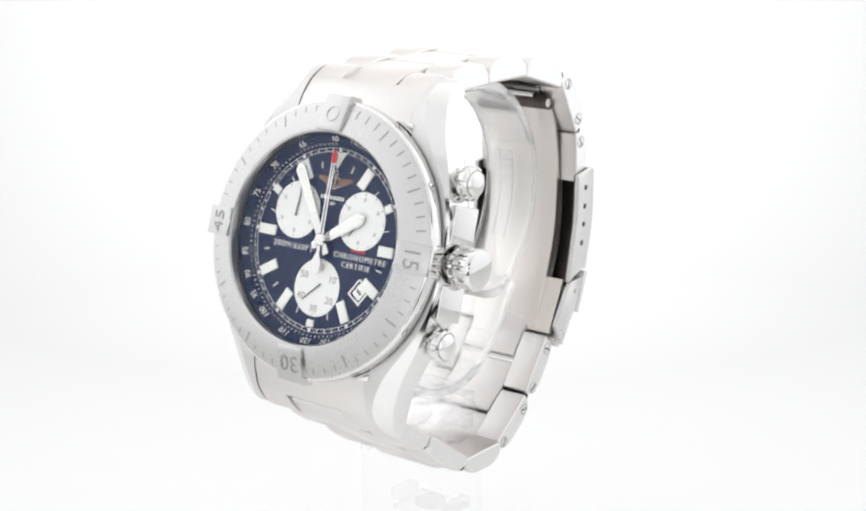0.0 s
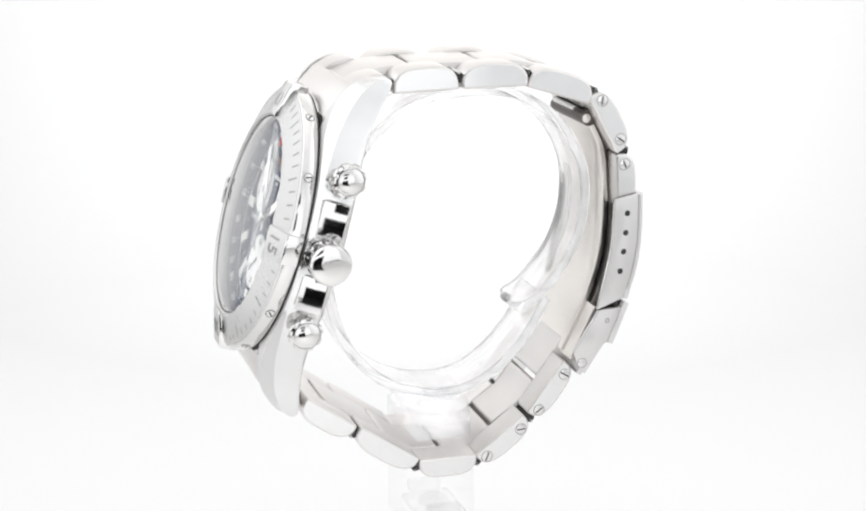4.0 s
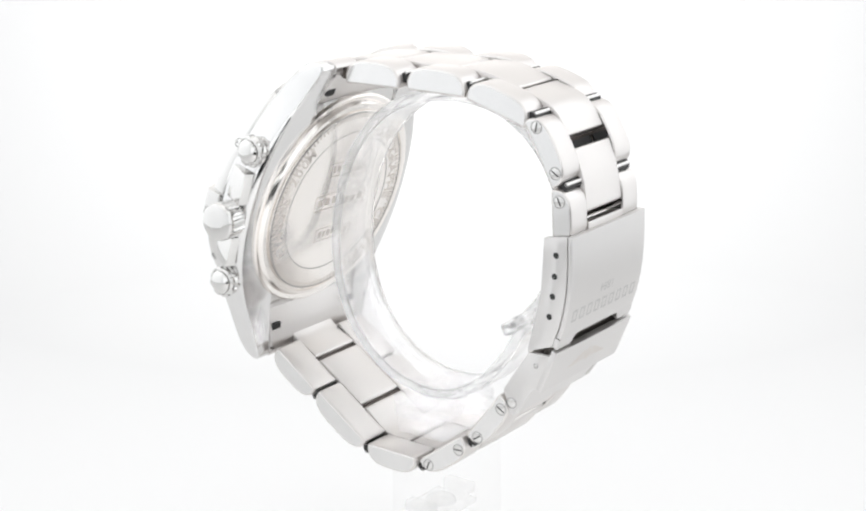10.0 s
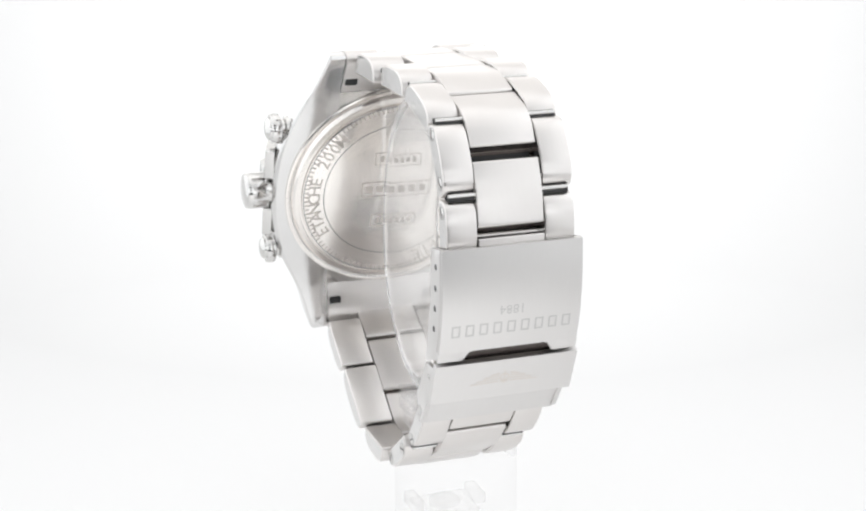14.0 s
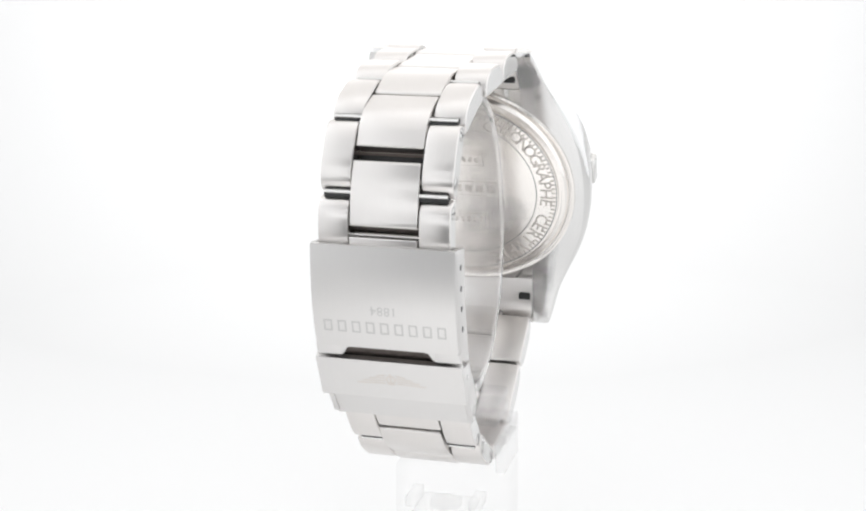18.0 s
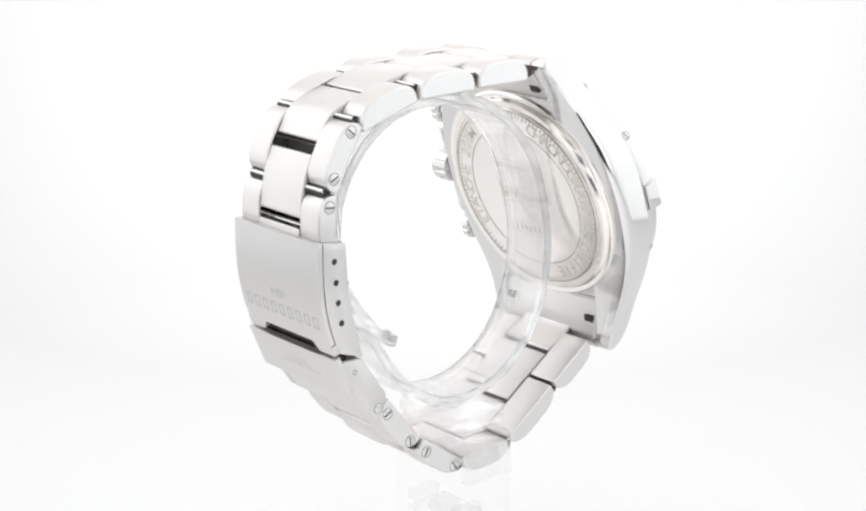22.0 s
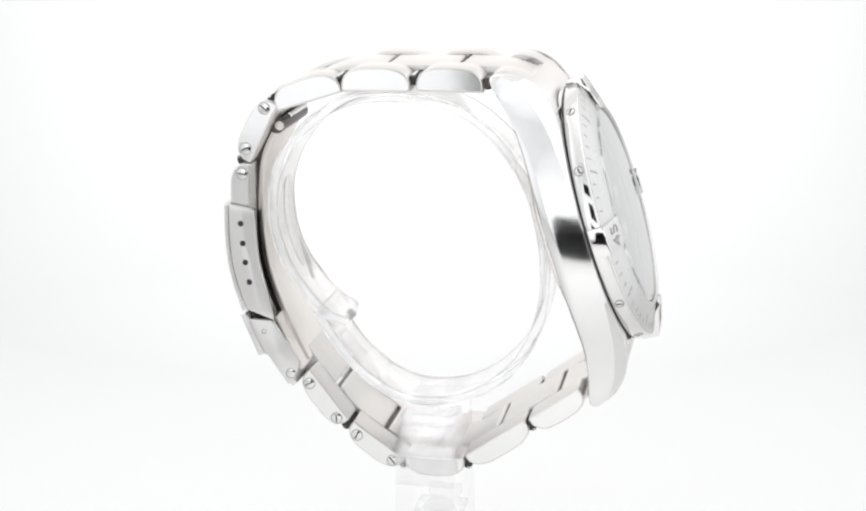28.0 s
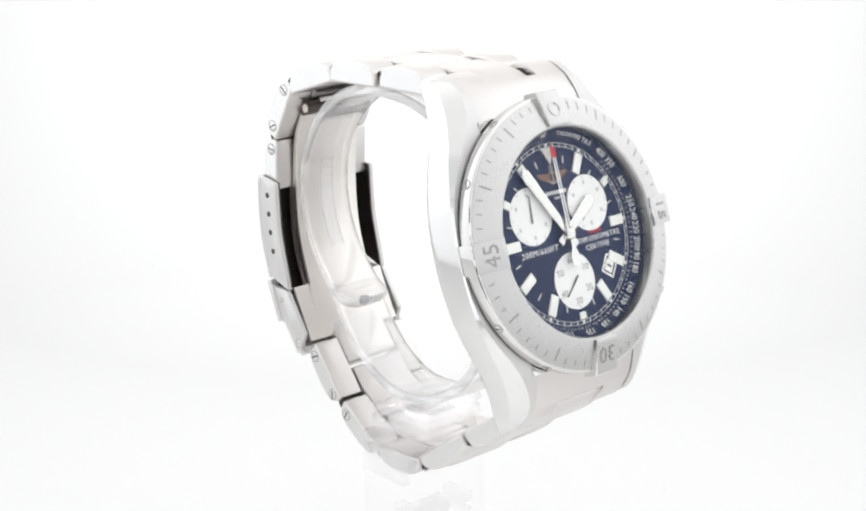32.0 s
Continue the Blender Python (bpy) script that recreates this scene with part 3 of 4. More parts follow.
    part("hinge_rod", lathe([(0, -4.6), (0.4, -4.6), (0.4, 4.6), (0, 4.6)], 16, m), polished, fb)
    blade2 = smooth_line([(-28.8, 7.5), (-28.9, 2.0), (-28.2, -4.0), (-26.5, -9.4), (-24.3, -14.2)], 5)
    fb = part("fold_blade", prism(strip(blade2, 0.45, -0.45), -6.6, 6.6, 0.12), warm_steel, watch)
    plate = smooth_line([(-24.9, -10.4), (-24.0, -12.6), (-22.0, -16.6), (-20.6, -19.2)], 4)
    part("blade_plate", prism(strip(plate, 0.4, -0.4), -9.9, 9.9, 0.12), warm_steel, fb)
    for x in (-3.0, 3.0):
        part("blade_slot", slab(rounded(box_outline(0, 0, 1.5, 0.5), 0.2, 3), 0.0, 0.06, LOCAL @ Matrix.Translation((x, -22.1, -15.2)) @ Matrix.Rotation(radians(-66), 4, "X")), recess_shade, fb)


def along(b, table):
    """A value along the 12-6 line, curved through the stations of a table."""
    b = abs(b)
    full = [(-table[1][0], *table[1][1:])] + list(table) + [tuple(2 * p - q for p, q in zip(table[-1], table[-2]))]
    for i in range(1, len(full) - 2):
        p0, p1, p2, p3 = full[i - 1:i + 3]
        if b <= p2[0] or i == len(full) - 3:
            h = p2[0] - p1[0]
            t = min(1.0, (b - p1[0]) / h)
            out = []
            for k in range(1, len(p1)):
                m1 = (p2[k] - p0[k]) / (p2[0] - p0[0]) * h
                m2 = (p3[k] - p1[k]) / (p3[0] - p1[0]) * h
                out.append((2 * t ** 3 - 3 * t * t + 1) * p1[k] + (t ** 3 - 2 * t * t + t) * m1 + (3 * t * t - 2 * t ** 3) * p2[k] + (t ** 3 - t * t) * m2)
            return out


# distance from the middle: half width at the top, at the back, height of the top, of the back, width of the top bevel
FLANK = [(0, 21.6, 20.3, -3.55, -9.6, 0.25), (4, 21.45, 20.4, -3.55, -9.6, 0.25), (8, 20.9, 20.3, -3.55, -9.6, 0.4), (11, 20.05, 19.8, -3.56, -9.62, 0.7),
         (14, 18.9, 18.7, -3.58, -9.7, 1.25), (17, 17.5, 17.4, -3.68, -9.9, 1.8), (20, 16.2, 16.1, -4.2, -10.4, 2.2), (23, 15.2, 15.1, -5.2, -11.2, 2.3),
         (25, 14.7, 14.6, -6.5, -11.8, 2.1), (26.3, 14.3, 14.25, -8.0, -12.1, 1.5), (27.0, 14.1, 14.05, -9.4, -12.1, 0.9), (27.3, 13.9, 13.85, -10.6, -11.8, 0.4)]


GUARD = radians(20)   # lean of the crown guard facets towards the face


def case():
    bm = slab(rounded([(-12.0, -19.3), (12.0, -19.3), (12.0, 19.3), (-12.0, 19.3)], 0.5, 2), -9.58, -3.7, HEAD)
    body = part("case", bm, polished, watch, "polished steel case with four lugs", sharp=28)
    part("case_ring", lathe([(12.0, -3.55), (20.75, -3.58), (20.75, -9.5), (12.0, -9.5)], 120, HEAD, True), polished, body, "round middle of the case under the bezel", 40)
    for sa in (-1, 1):
        lm = bmesh.new()
        rings = []
        for k in range(-56, 57):
            b = k * 27.3 / 56
            wt, wb, ct, cb, ch = along(b, FLANK)
            k2 = max(0.0, 1 - (b / 20) ** 2)
            wb += (wt + 0.4 - wb) * k2
            rx, rz = 0.5 + 1.0 * k2, 0.5 + 1.4 * k2
            sec = [(11.1, cb)] + [(wb - rx * (1 - math.sin(a)), cb + rz * (1 - math.cos(a))) for a in (0.0, 0.4, 0.8, 1.2, 1.57)] + [ (wt, ct - 0.75 * ch), (wt - 1.15 * ch, ct), (11.1, ct)]
            rings.append([lm.verts.new((sa * a, b, c)) for a, c in sec])
        for p, q in zip(rings, rings[1:]):
            n = len(p)
            for k in range(n):
                f = lm.faces.new((p[k], p[(k + 1) % n], q[(k + 1) % n], q[k]))
                f.material_index = 1 if k == n - 2 else 0
        lm.faces.new(rings[0])
        lm.faces.new(rings[-1][::-1])
        lm.transform(HEAD)
        fl = part("case_flank", lm, polished_side, body, "polished flank with two lugs", sharp=24)
        fl.data.materials.append(brushed_fine)
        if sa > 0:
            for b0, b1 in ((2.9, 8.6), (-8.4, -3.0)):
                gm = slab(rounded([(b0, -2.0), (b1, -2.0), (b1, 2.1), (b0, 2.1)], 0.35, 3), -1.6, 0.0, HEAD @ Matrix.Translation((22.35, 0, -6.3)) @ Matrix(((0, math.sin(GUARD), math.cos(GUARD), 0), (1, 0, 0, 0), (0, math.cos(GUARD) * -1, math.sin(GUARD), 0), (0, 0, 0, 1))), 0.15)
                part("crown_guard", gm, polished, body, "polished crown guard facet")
    # end links between the lugs
    for sb in (-1, 1):
        pr = rounded([(18.6, -3.9), (21.5, -4.7), (24.3, -6.1), (26.4, -8.2), (27.5, -10.3), (27.5, -11.9), (26.4, -12.8), (24.5, -12.1), (22.5, -11.3), (18.6, -9.0)], 0.7, 3)
        notch = 24.9
        pr_mid = [(18.6, -3.9), (21.5, -4.7), (24.3, -6.1), (notch, -6.7), (notch, -12.2), (24.5, -12.1), (22.5, -11.3), (18.6, -9.0)]
        pr_tip = [p for p in pr if p[0] > notch]
        bm = prism([(sb * b, c) for b, c in pr_mid], -11.0, 11.0, 0.12, 2, HEAD)
        for sa in (-1, 1):
            add_prism(bm, [(sb * b, c) for b, c in [(notch - 0.02, -12.2), (notch - 0.02, -6.72)] + sorted(pr_tip, key=lambda p: -p[1])], *sorted((sa * 5.5, sa * 11.0)), 0.12, 2, HEAD)
        # dark piece that paints the shade inside the notch
        part("notch_shade", prism([(sb * b, c) for b, c in ((24.95, -8.6), (26.6, -9.9), (26.3, -11.0), (24.95, -10.5))], -5.4, 5.4, 0.0, 2, HEAD), recess_shade, watch)
        el = part("end_link", bm, brushed, watch)
        for sa in (-1, 1):
            m = on_head(sa * 9.6, sb * 22.4, -11.28) @ Matrix.Rotation(radians(-6 * sb), 4, "X")
            part("slot", slab(rounded(box_outline(0, 0, 2.1, 1.9), 0.35, 3), -0.07, 0.3, m), recess_shade, el)
    back = part("case_back", lathe([(0, -10.9), (16.5, -10.9), (16.8, -10.75), (16.9, -10.35), (17.3, -10.3), (17.4, -10.6), (18.0, -10.55), (18.35, -10.15), (18.5, -9.9), (18.9, -9.95), (19.2, -10.1), (19.5, -9.95), (19.6, -9.3)], 120), back_steel, watch, "round screw-down case back with engraving")
    flip = Matrix.Rotation(math.pi, 4, "Y")

    def engrave(text, start, step, r, size):
        for i, ch in enumerate(text):
            if ch == " ":
                continue
            m = HEAD @ Matrix.Translation((0, 0, -10.9)) @ flip @ Matrix.Rotation(radians(-(start + step * i)), 4, "Z") @ Matrix.Translation((0, r, 0))
            part("engraved_letter", letters(ch, size, m, 0.02, 0.03), engraved, back)
    engrave("CHRONOGRAPHE CERTIFIE", 22, 6.9, 14.6, 2.2)
    engrave("ETANCHE 200M", 240, 6.9, 14.6, 2.2)
    for a, b, w, h in ((0, 6.5, 8.0, 2.4), (0, 0.5, 12.0, 2.8), (0, -6.0, 8.0, 2.4)):
        m = HEAD @ Matrix.Translation((a, b, -10.9)) @ flip
        rim = [slab(box_outline(0, s * h / 2, w + 0.2, 0.2), -0.05, 0.025, m) for s in (-1, 1)] + [slab(box_outline(s * w / 2, 0, 0.2, h - 0.21), -0.05, 0.025, m) for s in (-1, 1)]
        rim += [slab(box_outline(-w / 2 + 1.2 + k * (w - 2.4) / 5, 0, (w - 2.4) / 8, h * 0.5), -0.05, 0.02, m) for k in range(6)]
        part("engraved_panel", merge(rim), engraved, back)
    ridges = [slab(box_outline(*polar(16.05, 3 * k), 0.34, 0.75, 3 * k), -10.93, -10.88) for k in range(120)]
    part("knurled_ring", merge(ridges), engraved, back)
    for r in (12.9, 16.5):
        part("engraved_ring", lathe([(r, -10.92), (r + 0.16, -10.92), (r + 0.16, -10.88), (r, -10.88)], 96, HEAD, True), etched, back)
    return body, back


body, back = case()


def bezel():
    prof = [(15.95, -0.3), (16.05, 0.42), (16.3, 0.68), (16.65, 0.68), (20.85, -0.86), (20.9, -1.6), (19.6, -3.0), (16.4, -3.0), (16.35, -0.6)]
    bz = part("bezel", lathe(prof, 144, HEAD, True), bezel_steel, watch, "satin steel rotating bezel with minute marks")
    edge = [(20.86, -0.93), (20.98, -0.93), (21.18, -1.05), (21.28, -1.25), (21.36, -2.9), (21.2, -3.18), (20.4, -3.2), (20.86, -1.6)]
    part("bezel_edge", lathe(edge, 144, HEAD, True), polished, bz, "polished outer edge of the bezel", 40)
    # dark ring: paints the shade of the gap between bezel and case
    part("bezel_gap_shade", lathe([(19.4, -3.1), (21.05, -3.1), (21.05, -3.6), (19.4, -3.6)], 120, HEAD, True), recess_shade, bz, "dark ring painting the gap's shade under the bezel")
    for deg in (0, 90, 180, 270):
        m = HEAD @ Matrix.Rotation(radians(-deg), 4, "Z")
        bm = prism(rounded([(16.3, 0.5), (16.3, 1.12), (16.9, 1.12), (20.5, 0.1), (21.7, -0.27), (21.9, -0.55), (21.85, -3.05), (21.2, -3.12), (20.0, -1.6)], 0.2, 3), -2.25, 2.25, 0.25, 2, m)
        tab = part("rider_tab", bm, polished, bz)
        tab.data.materials.append(bezel_steel)
        up = (HEAD.to_3x3() @ Vector((0, 0, 1))).normalized()
        for face in tab.data.polygons:
            face.material_index = int(face.normal.dot(up) > 0.8)
        mm = m @ Matrix.Translation((0, 18.9, 0.585)) @ Matrix.Rotation(radians(-16.1), 4, "X")
        if deg == 0:
            part("tab_mark", lathe([(1.25, 0.0), (1.25, 0.06), (0.95, 0.06), (0.95, 0.0)], 28, mm, True), stamped, bz)
        else:
            word = {90: "15", 180: "30", 270: "45"}[deg]
            part("tab_numeral", letters(word, 2.6, mm, 0.04), etched, bz)
    for k in range(60):
        if k % 15 in (0, 1, 14):
            continue
        long, first = k % 5 == 0, k < 15
        l, w = (2.0, 0.3) if long else ((1.4, 0.26) if first else (0.95, 0.2))
        r = 20.3 - l / 2
        m = HEAD @ Matrix.Rotation(radians(-6 * k), 4, "Z") @ Matrix.Translation((0, r, 0.52 - 0.36 * (r - 17.05))) @ Matrix.Rotation(radians(-20.2), 4, "X")
        part("bezel_mark", slab(box_outline(0, 0, w, l), -0.15, 0.02, m), etched, bz)
    for k in range(12):
        if k % 3 == 0:
            continue
        m = HEAD @ Matrix.Rotation(radians(-30 * k), 4, "Z") @ Matrix.Translation((0, 21.33, -2.1)) @ Matrix.Rotation(-math.pi / 2, 4, "X")
        part("screw_rim", lathe([(0.78, -0.1), (0.78, 0.04), (0.6, 0.05), (0.6, -0.1)], 20, m, True), etched, bz)
        part("bezel_screw", lathe([(0, 0.1), (0.42, 0.09), (0.6, 0.04), (0.6, -0.1)], 16, m), polished, bz)
        part("screw_slot", slab(box_outline(0, 0, 0.95, 0.2, 35 * k), 0.05, 0.12, m), recess_shade, bz)
    return bz


bz = bezel()

DIAL_C = -2.85


def dial():
    d = part("dial", lathe([(0, DIAL_C), (14.3, DIAL_C), (14.3, DIAL_C - 0.3), (0, DIAL_C - 0.3)], 120), navy, watch, "navy blue chronograph dial")
    ring = part("inner_ring", lathe([(14.25, DIAL_C + 0.02), (14.4, DIAL_C + 0.12), (16.25, -1.55), (16.28, DIAL_C - 0.2), (14.3, DIAL_C - 0.2)], 120, HEAD, True), navy_ring, watch, "navy sloping tachymeter ring")
    # three silver subdials; the lower one carries running seconds figures
    for i, (a, b) in enumerate(((-6.35, 3.8), (6.35, 3.8), (0, -7.3))):
        m = on_head(a, b, DIAL_C)
        part("subdial", lathe([(0, 0.03), (2.3, 0.03), (2.32, 0.015), (2.38, 0.015), (2.4, 0.035), (4.35, 0.06), (4.4, 0.0)], 64, m), silver_dial, d, "silver round subdial")
        for k in range(12):
            if k % 2 and i == 2:
                continue
            x, y = polar(4.05, 30 * k)
            part("subdial_mark", slab(box_outline(x, y, 0.1, 0.35, 30 * k), 0.05, 0.075, m), print_grey, d)
        for k in range(6):
            x, y = polar(3.2, 60 * k)
            if i == 2:
                part("subdial_figure", letters(str(10 * k or 60), 1.1, m @ Matrix.Translation((x, y, 0.05)), 0.015, 0.02), print_pale, d)
            else:
                part("subdial_figure", slab(box_outline(x, y, 0.5, 0.6), 0.04, 0.065, m), print_faint, d)
    return d, ring


dial_ob, ring_ob = dial()


def dial_details():
    c = DIAL_C
    # hour batons; 12 o'clock is a triangle
    for h in range(1, 12):
        deg = 30 * h
        if h in (6,):
            r0, r1, w = 12.2, 13.3, 1.3
        elif h in (10, 2):
            r0, r1, w = 12.0, 13.3, 1.2
        else:
            r0, r1, w = 9.9, 13.2, 1.55
        if h == 3:
            r0 = 10.4
        if h in (1, 11):
            r0 = 10.0
        x, y = polar((r0 + r1) / 2, deg)
        m = on_head(x, y, c, deg)
        part("hour_index", slab(box_outline(0, 0, w, r1 - r0), 0.0, 0.28, m, 0.08), lume, dial_ob)
    part("hour_index", slab([(0, 10.9), (1.35, 13.4), (-1.35, 13.4)], c, c + 0.26, HEAD, 0.08), lume, dial_ob)
    # minute track
    bits = [lathe([(13.45, c + 0.02), (13.45, c + 0.05), (13.52, c + 0.05), (13.52, c + 0.02)], 120, HEAD, True),
            lathe([(14.0, c + 0.02), (14.0, c + 0.05), (14.07, c + 0.05), (14.07, c + 0.02)], 120, HEAD, True)]
    for k in range(60):
        x, y = polar(13.75, 6 * k)
        bits.append(slab(box_outline(x, y, 0.5 if k % 5 == 0 else 0.13, 0.55, 6 * k), c + 0.015, c + 0.055))
    for k in range(12):
        x, y = polar(11.5, 30 * k + 15)
        bits.append(slab(box_outline(x, y, 0.16, 1.2, 30 * k + 15), c + 0.015, c + 0.05))
    part("minute_track", merge(bits), print_white, dial_ob)
    # date window
    m = on_head(8.15, -6.6, c, 125)
    part("date_frame", merge([slab(box_outline(0, 1.25, 3.1, 0.28), 0.0, 0.12, m), slab(box_outline(0, -1.25, 3.1, 0.28), 0.0, 0.12, m),
                              slab(box_outline(1.41, 0, 0.28, 2.2), 0.0, 0.12, m), slab(box_outline(-1.41, 0, 0.28, 2.2), 0.0, 0.12, m)]), polished, dial_ob)
    part("date_disc", slab(box_outline(0, 0, 1.9, 1.7), 0.0, 0.05, m), lume, dial_ob)
    part("date_figure", slab(box_outline(0, 0, 0.4, 1.0), 0.05, 0.08, m), print_grey, dial_ob)
    # printing
    part("dial_text", letters("200M/660FT", 0.95, on_head(-6.0, -1.75, c + 0.03), 0.02, 0.0, 1.2), print_white, dial_ob)
    part("dial_text", letters("CHRONOMETRE", 0.85, on_head(7.1, -1.75, c + 0.03), 0.02, 0.0, 1.2), print_white, dial_ob)
    part("dial_text", letters("CERTIFIE", 0.85, on_head(6.6, -3.05, c + 0.03), 0.02, 0.0, 1.2), print_white, dial_ob)
    for k in range(4):
        part("dial_mark", slab(box_outline(5.6 + 0.7 * k, -0.7, 0.45, 0.55), c + 0.02, c + 0.05), print_red, dial_ob)
    for k in range(9):
        part("dial_mark", slab(box_outline(-2.08 + 0.52 * k, 6.5, 0.34, 0.6), c + 0.02, c + 0.05), print_white, dial_ob)
    part("dial_text", letters("1884", 0.5, on_head(0, 5.6, c + 0.03), 0.02), print_white, dial_ob)
    wings = [slab([(s * 0.8, 8.3), (s * 1.4, 8.2), (s * 3.4, 9.3), (s * 3.2, 9.7), (s * 0.8, 9.5)][::s], c + 0.02, c + 0.06) for s in (1, -1)]
    wings.append(lathe([(0.55, c + 0.02), (0.55, c + 0.08), (1.0, c + 0.08), (1.0, c + 0.02)], 24, on_head(0, 8.9, 0), True))
    part("wing_emblem", merge(wings), print_gold, dial_ob)
    anchor = [slab(box_outline(0, 8.9, 0.26, 2.4), c + 0.06, c + 0.1), slab(box_outline(0, 9.5, 1.5, 0.24), c + 0.06, c + 0.1)]
    anchor += [slab(box_outline(s * 0.62, 8.1, 1.1, 0.24, s * -28), c + 0.06, c + 0.1) for s in (1, -1)]
    anchor.append(lathe([(0.22, c + 0.06), (0.22, c + 0.1), (0.46, c + 0.1), (0.46, c + 0.06)], 20, on_head(0, 10.3, 0), True))
    part("anchor", merge(anchor), print_pale, dial_ob)
    # tachymeter figures on the sloping ring
    slope = math.atan2(1.25, 1.9)
    figures = [(400, 45), (350, 54), (300, 68), (250, 81), (240, 89), (220, 97), (200, 106), (190, 113), (180, 121), (160, 134), (150, 143), (140, 153),
               (130, 165), (120, 179), (110, 196), (100, 215), (95, 228), (90, 241), (85, 255), (80, 272), (75, 290), (70, 310), (65, 333), (60, 357)]
    words = [(str(v), deg) for v, deg in figures]
    for w, deg in words:
        m = HEAD @ Matrix.Rotation(radians(-deg), 4, "Z") @ Matrix.Translation((0, 15.35, (c + 0.12 - 1.55) / 2 + 0.04)) @ Matrix.Rotation(slope, 4, "X")
        part("ring_figure", letters(w, 0.95, m, 0.02), print_white, ring_ob)
    for i, ch in enumerate("TACHYMETRE"):
        m = HEAD @ Matrix.Rotation(radians(-(9 + 2.9 * i)), 4, "Z") @ Matrix.Translation((0, 15.35, (c + 0.12 - 1.55) / 2 + 0.04)) @ Matrix.Rotation(slope, 4, "X")
        part("ring_letter", letters(ch, 0.75, m, 0.02), print_white, ring_ob)
    marks = []
    for k in range(100):
        m = HEAD @ Matrix.Rotation(radians(-(50 + 3.1 * k)), 4, "Z") @ Matrix.Translation((0, 14.62, c + 0.26)) @ Matrix.Rotation(slope, 4, "X")
        marks.append(slab(box_outline(0, 0, 0.12, 0.3), 0.0, 0.03, m))
    part("ring_scale", merge(marks), print_white, ring_ob)


dial_details()


def hand(name, length, tail, w0, w1, deg, c, mat, label="", centre=(0, 0)):
    m = on_head(centre[0], centre[1], c, deg)
    return part(name, slab([(-w0 / 2, -tail), (w0 / 2, -tail), (w1 / 2, length - w1 * 0.5), (0, length), (-w1 / 2, length - w1 * 0.5)], 0, 0.14, m, 0.04), mat, watch, label)


def hands_of_watch():
    c = DIAL_C
    h = hand("hour_pointer", 8.6, 2.2, 1.2, 2.0, 57, c + 0.5, polished, "steel hour pointer with pale lume")
    part("lume_strip", slab(box_outline(0, 5.6, 1.35, 4.4), 0.13, 0.17, on_head(0, 0, c + 0.5, 57)), lume, h)
    mi = hand("minute_pointer", 13.0, 2.4, 1.15, 1.85, 327.5, c + 0.8, polished, "steel minute pointer with pale lume")
    part("lume_strip", slab(box_outline(0, 8.4, 1.2, 7.6), 0.13, 0.17, on_head(0, 0, c + 0.8, 327.5)), lume, mi)
    rails = [slab([(sx * 0.12, 0.0), (sx * 0.42, 0.0), (sx * 0.34, 12.0), (sx * 0.12, 12.0)][::sx], 0.0, 0.14, on_head(0, 0, c + 1.1)) for sx in (1, -1)]
    s = part("seconds_pointer", merge(rails + [slab(box_outline(0, -2.0, 0.6, 4.0), 0.0, 0.14, on_head(0, 0, c + 1.1))]), polished, watch, "slim open chronograph seconds pointer with red tip")
    part("red_tip", slab([(-0.5, 11.7), (0.5, 11.7), (0.5, 13.0), (0, 13.7), (-0.5, 13.0)], 0.0, 0.18, on_head(0, 0, c + 1.1)), print_red, s)
    part("counterweight", slab([(-0.7, -5.0), (0.7, -5.0), (0.9, -3.4), (0.4, -2.2), (-0.4, -2.2), (-0.9, -3.4)], 0.0, 0.18, on_head(0, 0, c + 1.1)), polished, s)
    part("pointer_hub", lathe([(0, 1.55), (0.8, 1.5), (1.0, 1.3), (1.0, 0.0), (0, 0)], 28, on_head(0, 0, c)), polished, watch)
    for (a, b), deg in zip(((-6.35, 3.8), (6.35, 3.8), (0, -7.3)), (5, 218, 228)):
        hand("subdial_pointer", 3.2, 1.0, 0.3, 0.14, deg, c + 0.15, print_grey, "", (a, b))


hands_of_watch()

cr = part("crystal", lathe([(0, 0.76), (8, 0.7), (14, 0.54), (15.6, 0.4), (15.9, 0.24), (15.92, -0.3)], 96), crystal_mat, watch, "flat clear sapphire crystal")
cr.visible_shadow = False


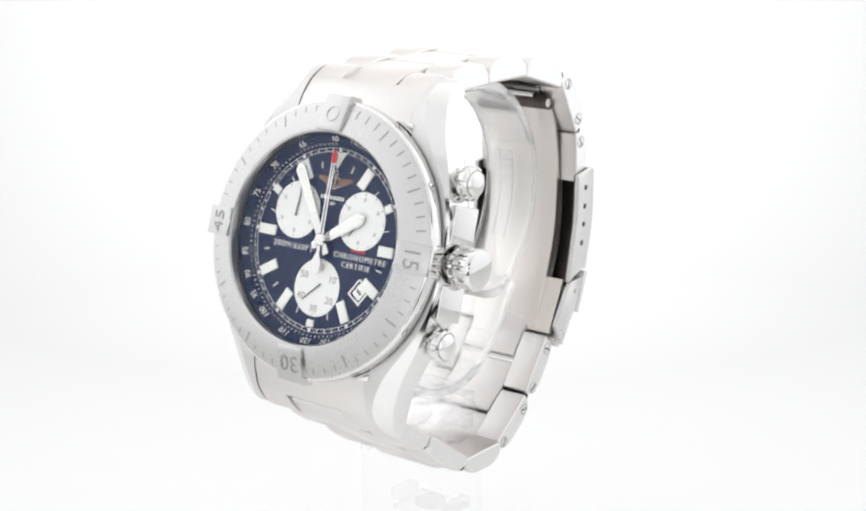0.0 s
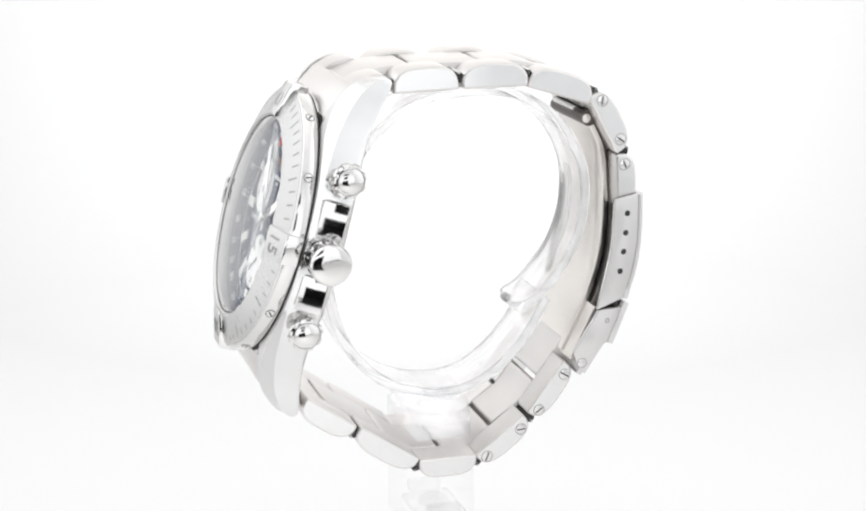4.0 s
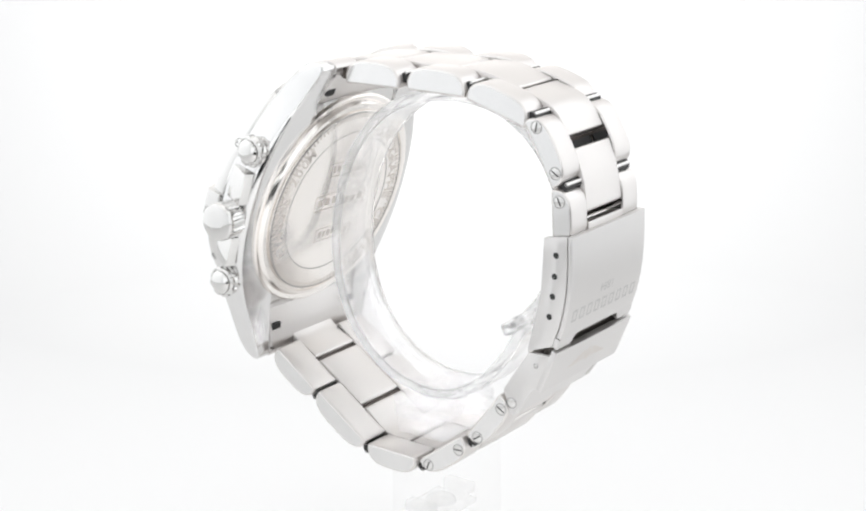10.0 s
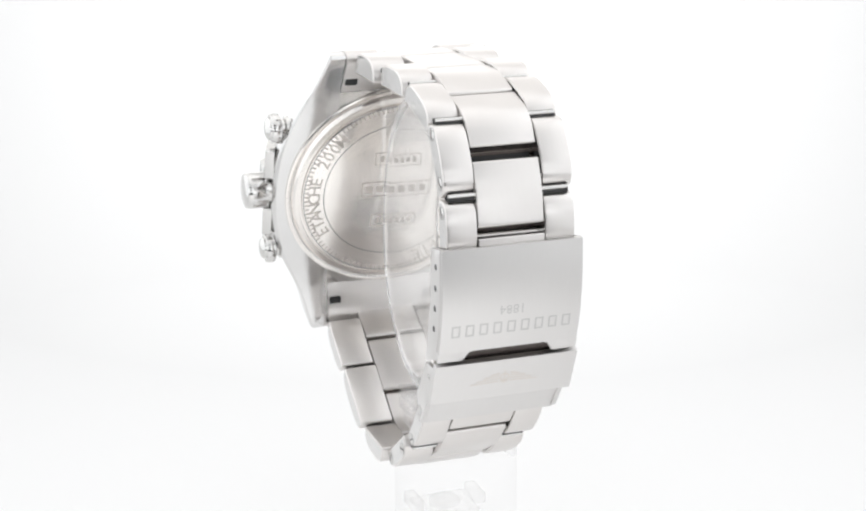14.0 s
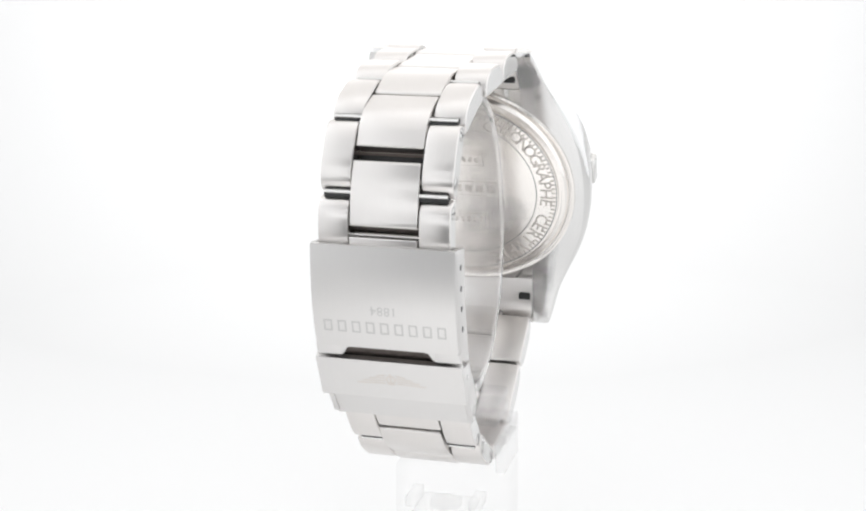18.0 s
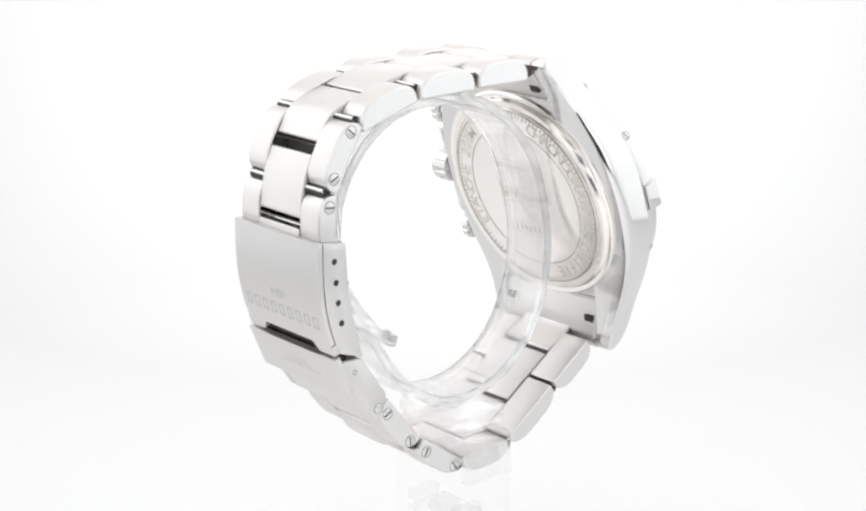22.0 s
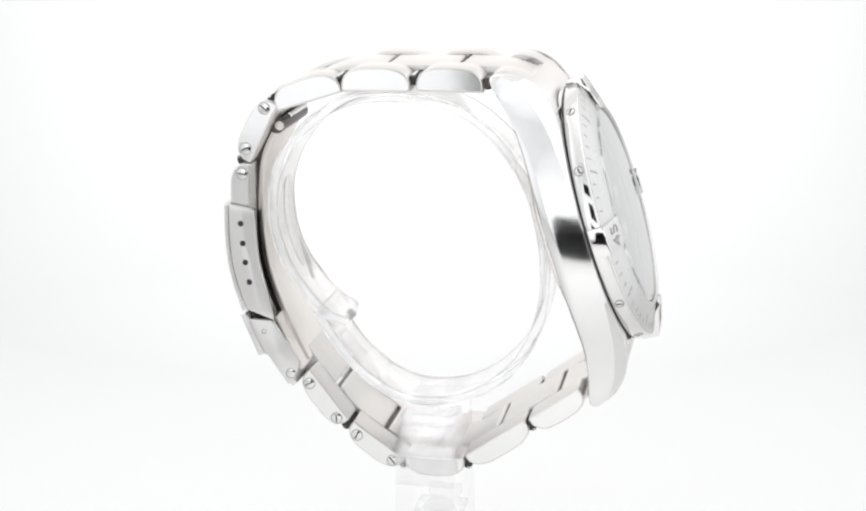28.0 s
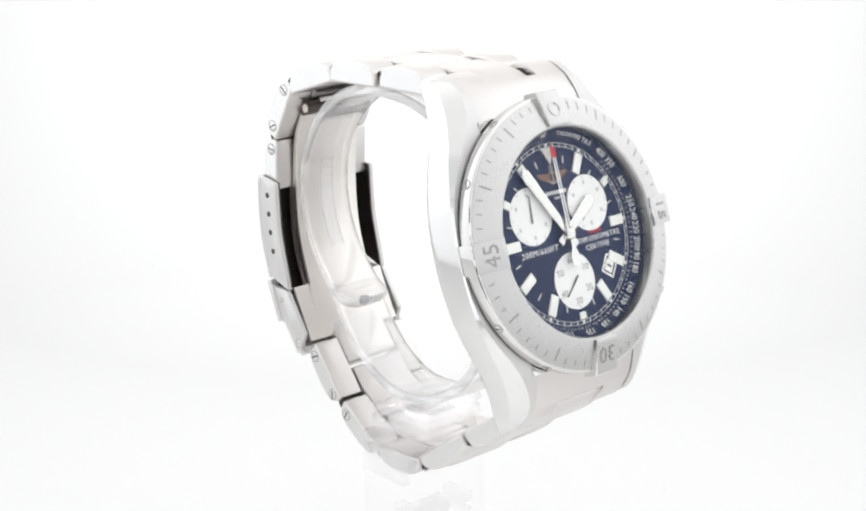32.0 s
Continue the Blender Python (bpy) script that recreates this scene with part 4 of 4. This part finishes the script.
def crown_and_pushers():
    c = -6.9
    m = HEAD @ Matrix.Translation((0, 0, c)) @ Matrix.Rotation(math.pi / 2, 4, "Y")
    flute = lambda k, r, h: 1.0 - (0.13 if (k % 8 < 3) and r > 2.7 and 22.6 < h < 25.2 else 0.0)
    part("crown", lathe([(0, 20.0), (2.0, 20.0), (2.0, 21.6), (2.3, 21.7), (2.3, 22.3), (2.95, 22.4), (3.15, 22.8), (3.15, 25.2), (3.1, 25.75), (2.9, 26.05), (2.55, 26.2), (1.4, 26.3), (0, 26.35)], 96, m, False, flute), polished, watch, "fluted polished steel crown", 30)
    grip = lambda k, r, h: 1.0 - (0.09 if k % 12 < 5 and r > 2.3 and 20.5 < h < 22.15 else 0.0)
    for b in (12.1, -11.9):
        m = HEAD @ Matrix.Translation((0, b, c - 0.4)) @ Matrix.Rotation(math.pi / 2, 4, "Y")
        part("pusher", lathe([(0, 17.0), (1.5, 17.0), (1.5, 20.3), (2.0, 20.4), (2.5, 20.6), (2.65, 21.0), (2.65, 21.7), (2.5, 22.1), (2.2, 22.2), (2.1, 22.05), (1.95, 22.1), (1.9, 22.5), (1.5, 22.85), (0.8, 23.05), (0, 23.1)], 96, m, False, grip), polished, watch, "polished round chronograph pusher")
        part("pusher_collar", lathe([(2.0, 18.6), (2.0, 19.6), (1.55, 19.8), (1.55, 18.6)], 40, m, True), polished, watch)


crown_and_pushers()
bracelet()
clasp()


# ---------------------------------------------------------------- the clear holder
stand = tagged(new("display_stand"), "clear acrylic C-shaped watch holder on a clear block", "display stand")

# middle line of the bent strip from the free tip round to the other end, and its sideways middle
RING = [(-13.7, -11.9), (-16.6, -10.6), (-19.4, -8.0), (-23.0, -3.2), (-25.0, 2.0), (-25.6, 7.4), (-24.9, 12.5), (-22.4, 17.6), (-18.6, 21.8), (-13.2, 24.9), (-6.0, 26.0), (3.3, 24.6), (10.2, 20.4),
        (15.6, 13.4), (18.4, 5.0), (19.2, -2.4), (18.2, -10.0), (15.0, -16.8), (9.6, -22.0), (3.0, -24.6), (-4.0, -24.6), (-10.0, -21.6), (-15.0, -16.4), (-18.8, -10.2)]
STRIP_HALF, STRIP_TIP, STRIP_FAR = 4.95, 2.1, 1.3


def holder():
    line = smooth_line(RING, 6)
    bm = bmesh.new()
    rings = []
    for i, p in enumerate(line):
        d = (line[min(i + 1, len(line) - 1)] - line[max(i - 1, 0)]).normalized()
        n = Vector((-d.y, d.x))
        w = STRIP_HALF
        cx = STRIP_TIP + (STRIP_FAR - STRIP_TIP) * min(1.0, i / 76)
        run = (p - line[0]).length
        if i < 30 and run < 2.0:
            w -= 2.0 - math.sqrt(4.0 - (2.0 - run) ** 2)
        h = 0.9
        rings.append([bm.verts.new((cx + x, *(p + n * t))) for x, t in ((-w, 0.3 - h), (-w + 0.3, -h), (w - 0.3, -h), (w, 0.3 - h), (w, h - 0.3), (w - 0.3, h), (-w + 0.3, h), (-w, h - 0.3))])
    for p, q in zip(rings, rings[1:]):
        for k in range(8):
            bm.faces.new((p[k], p[(k + 1) % 8], q[(k + 1) % 8], q[k]))
    bm.faces.new(rings[0])
    bm.faces.new(rings[-1][::-1])
    bm.transform(LOCAL)
    ring = part("ring", bm, clear, stand, "clear bent acrylic C ring", side_mat=frosted, flat=0.85)
    for k in range(9):
        i = 18 + 2 * k
        d = (line[i + 1] - line[i - 1]).normalized()
        n = Vector((-d.y, d.x))
        at = line[i] - n * 0.92
        fr = Matrix(((0, 1, 0, STRIP_TIP), (d.x, 0, -n.x, at.x), (d.y, 0, -n.y, at.y), (0, 0, 0, 1)))
        bar = part("embossed_bar", slab(box_outline(0, 0, 1.7, 2.6), -0.1, 0.12, LOCAL @ fr), clear, ring)
        bar.visible_shadow = False
    # saddle of three stacked plates under the ring, then the box foot with its upright
    plates = []
    for y0, y1, z0, z1, x0, x1 in ((-3.8, 5.3, -27.2, -25.6, -6.0, 10.4), (-4.1, 5.1, -29.6, -27.6, -6.0, 10.6), (-4.5, 5.2, -32.6, -30.0, -5.2, 12.2)):
        plates.append(part("saddle_plate", prism(rounded([(y0, z1), (y1, z1), (y1, z0), (y0, z0)], 0.4, 3), x0, x1, 0.3), thick_clear, stand))
    foot = part("foot", prism(rounded([(-4.5, -37.6), (5.2, -37.6), (5.4, -51.95), (-4.7, -51.95)], 0.8, 4), -7.0, 12.3, 0.5), foot_clear, stand, "clear box-shaped acrylic foot")
    upright = part("foot_wall", prism([(-4.5, -32.7), (5.2, -32.7), (5.2, -37.5), (-4.5, -37.5)], 10.5, 12.25, 0.25), wall_clear, foot, "clear upright between the foot and the saddle")
    # plug moulded into the foot: a plate with raised ends and a round stud
    plug = prism(rounded([(-3.8, -47.4), (4.6, -47.4), (4.6, -46.4), (-3.8, -46.4)], 0.3, 3), -4.4, 5.6, 0.3)
    for x0, x1 in ((-6.0, -4.0), (5.2, 7.2)):
        add_prism(plug, rounded([(-2.4, -46.5), (3.2, -46.5), (3.2, -44.4), (-2.4, -44.4)], 0.5, 3), x0, x1, 0.3)
    plug = part("plug", plug, plug_clear, foot, "clear moulded plug inside the foot")
    m = LOCAL @ Matrix.Translation((0.6, 0.4, -46.4))
    part("stud", lathe([(0, 1.3), (1.6, 1.2), (2.6, 0.6), (2.8, 0.0), (0, 0)], 28, m), plug_clear, foot)
    # small grey bit on the ring's free tip, added for its dark refraction
    tip = rounded([(-14.9, -11.9), (-13.6, -12.5), (-12.7, -11.3), (-13.9, -10.5)], 0.6, 4)
    part("tip_refraction", prism(tip, STRIP_TIP + 0.3, STRIP_TIP + 2.0, 0.4), tip_grey, stand, "small grey bit added for the tip's dark refraction")
    for ob in (ring, foot, upright, plug, *plates):
        ob.visible_shadow = False


holder()


def motions():
    rows = [(t, pose(0, 0, 0, 0, 0, deg)) for t, deg in TURN]
    walk(watch, rows)
    walk(stand, rows)


motions()
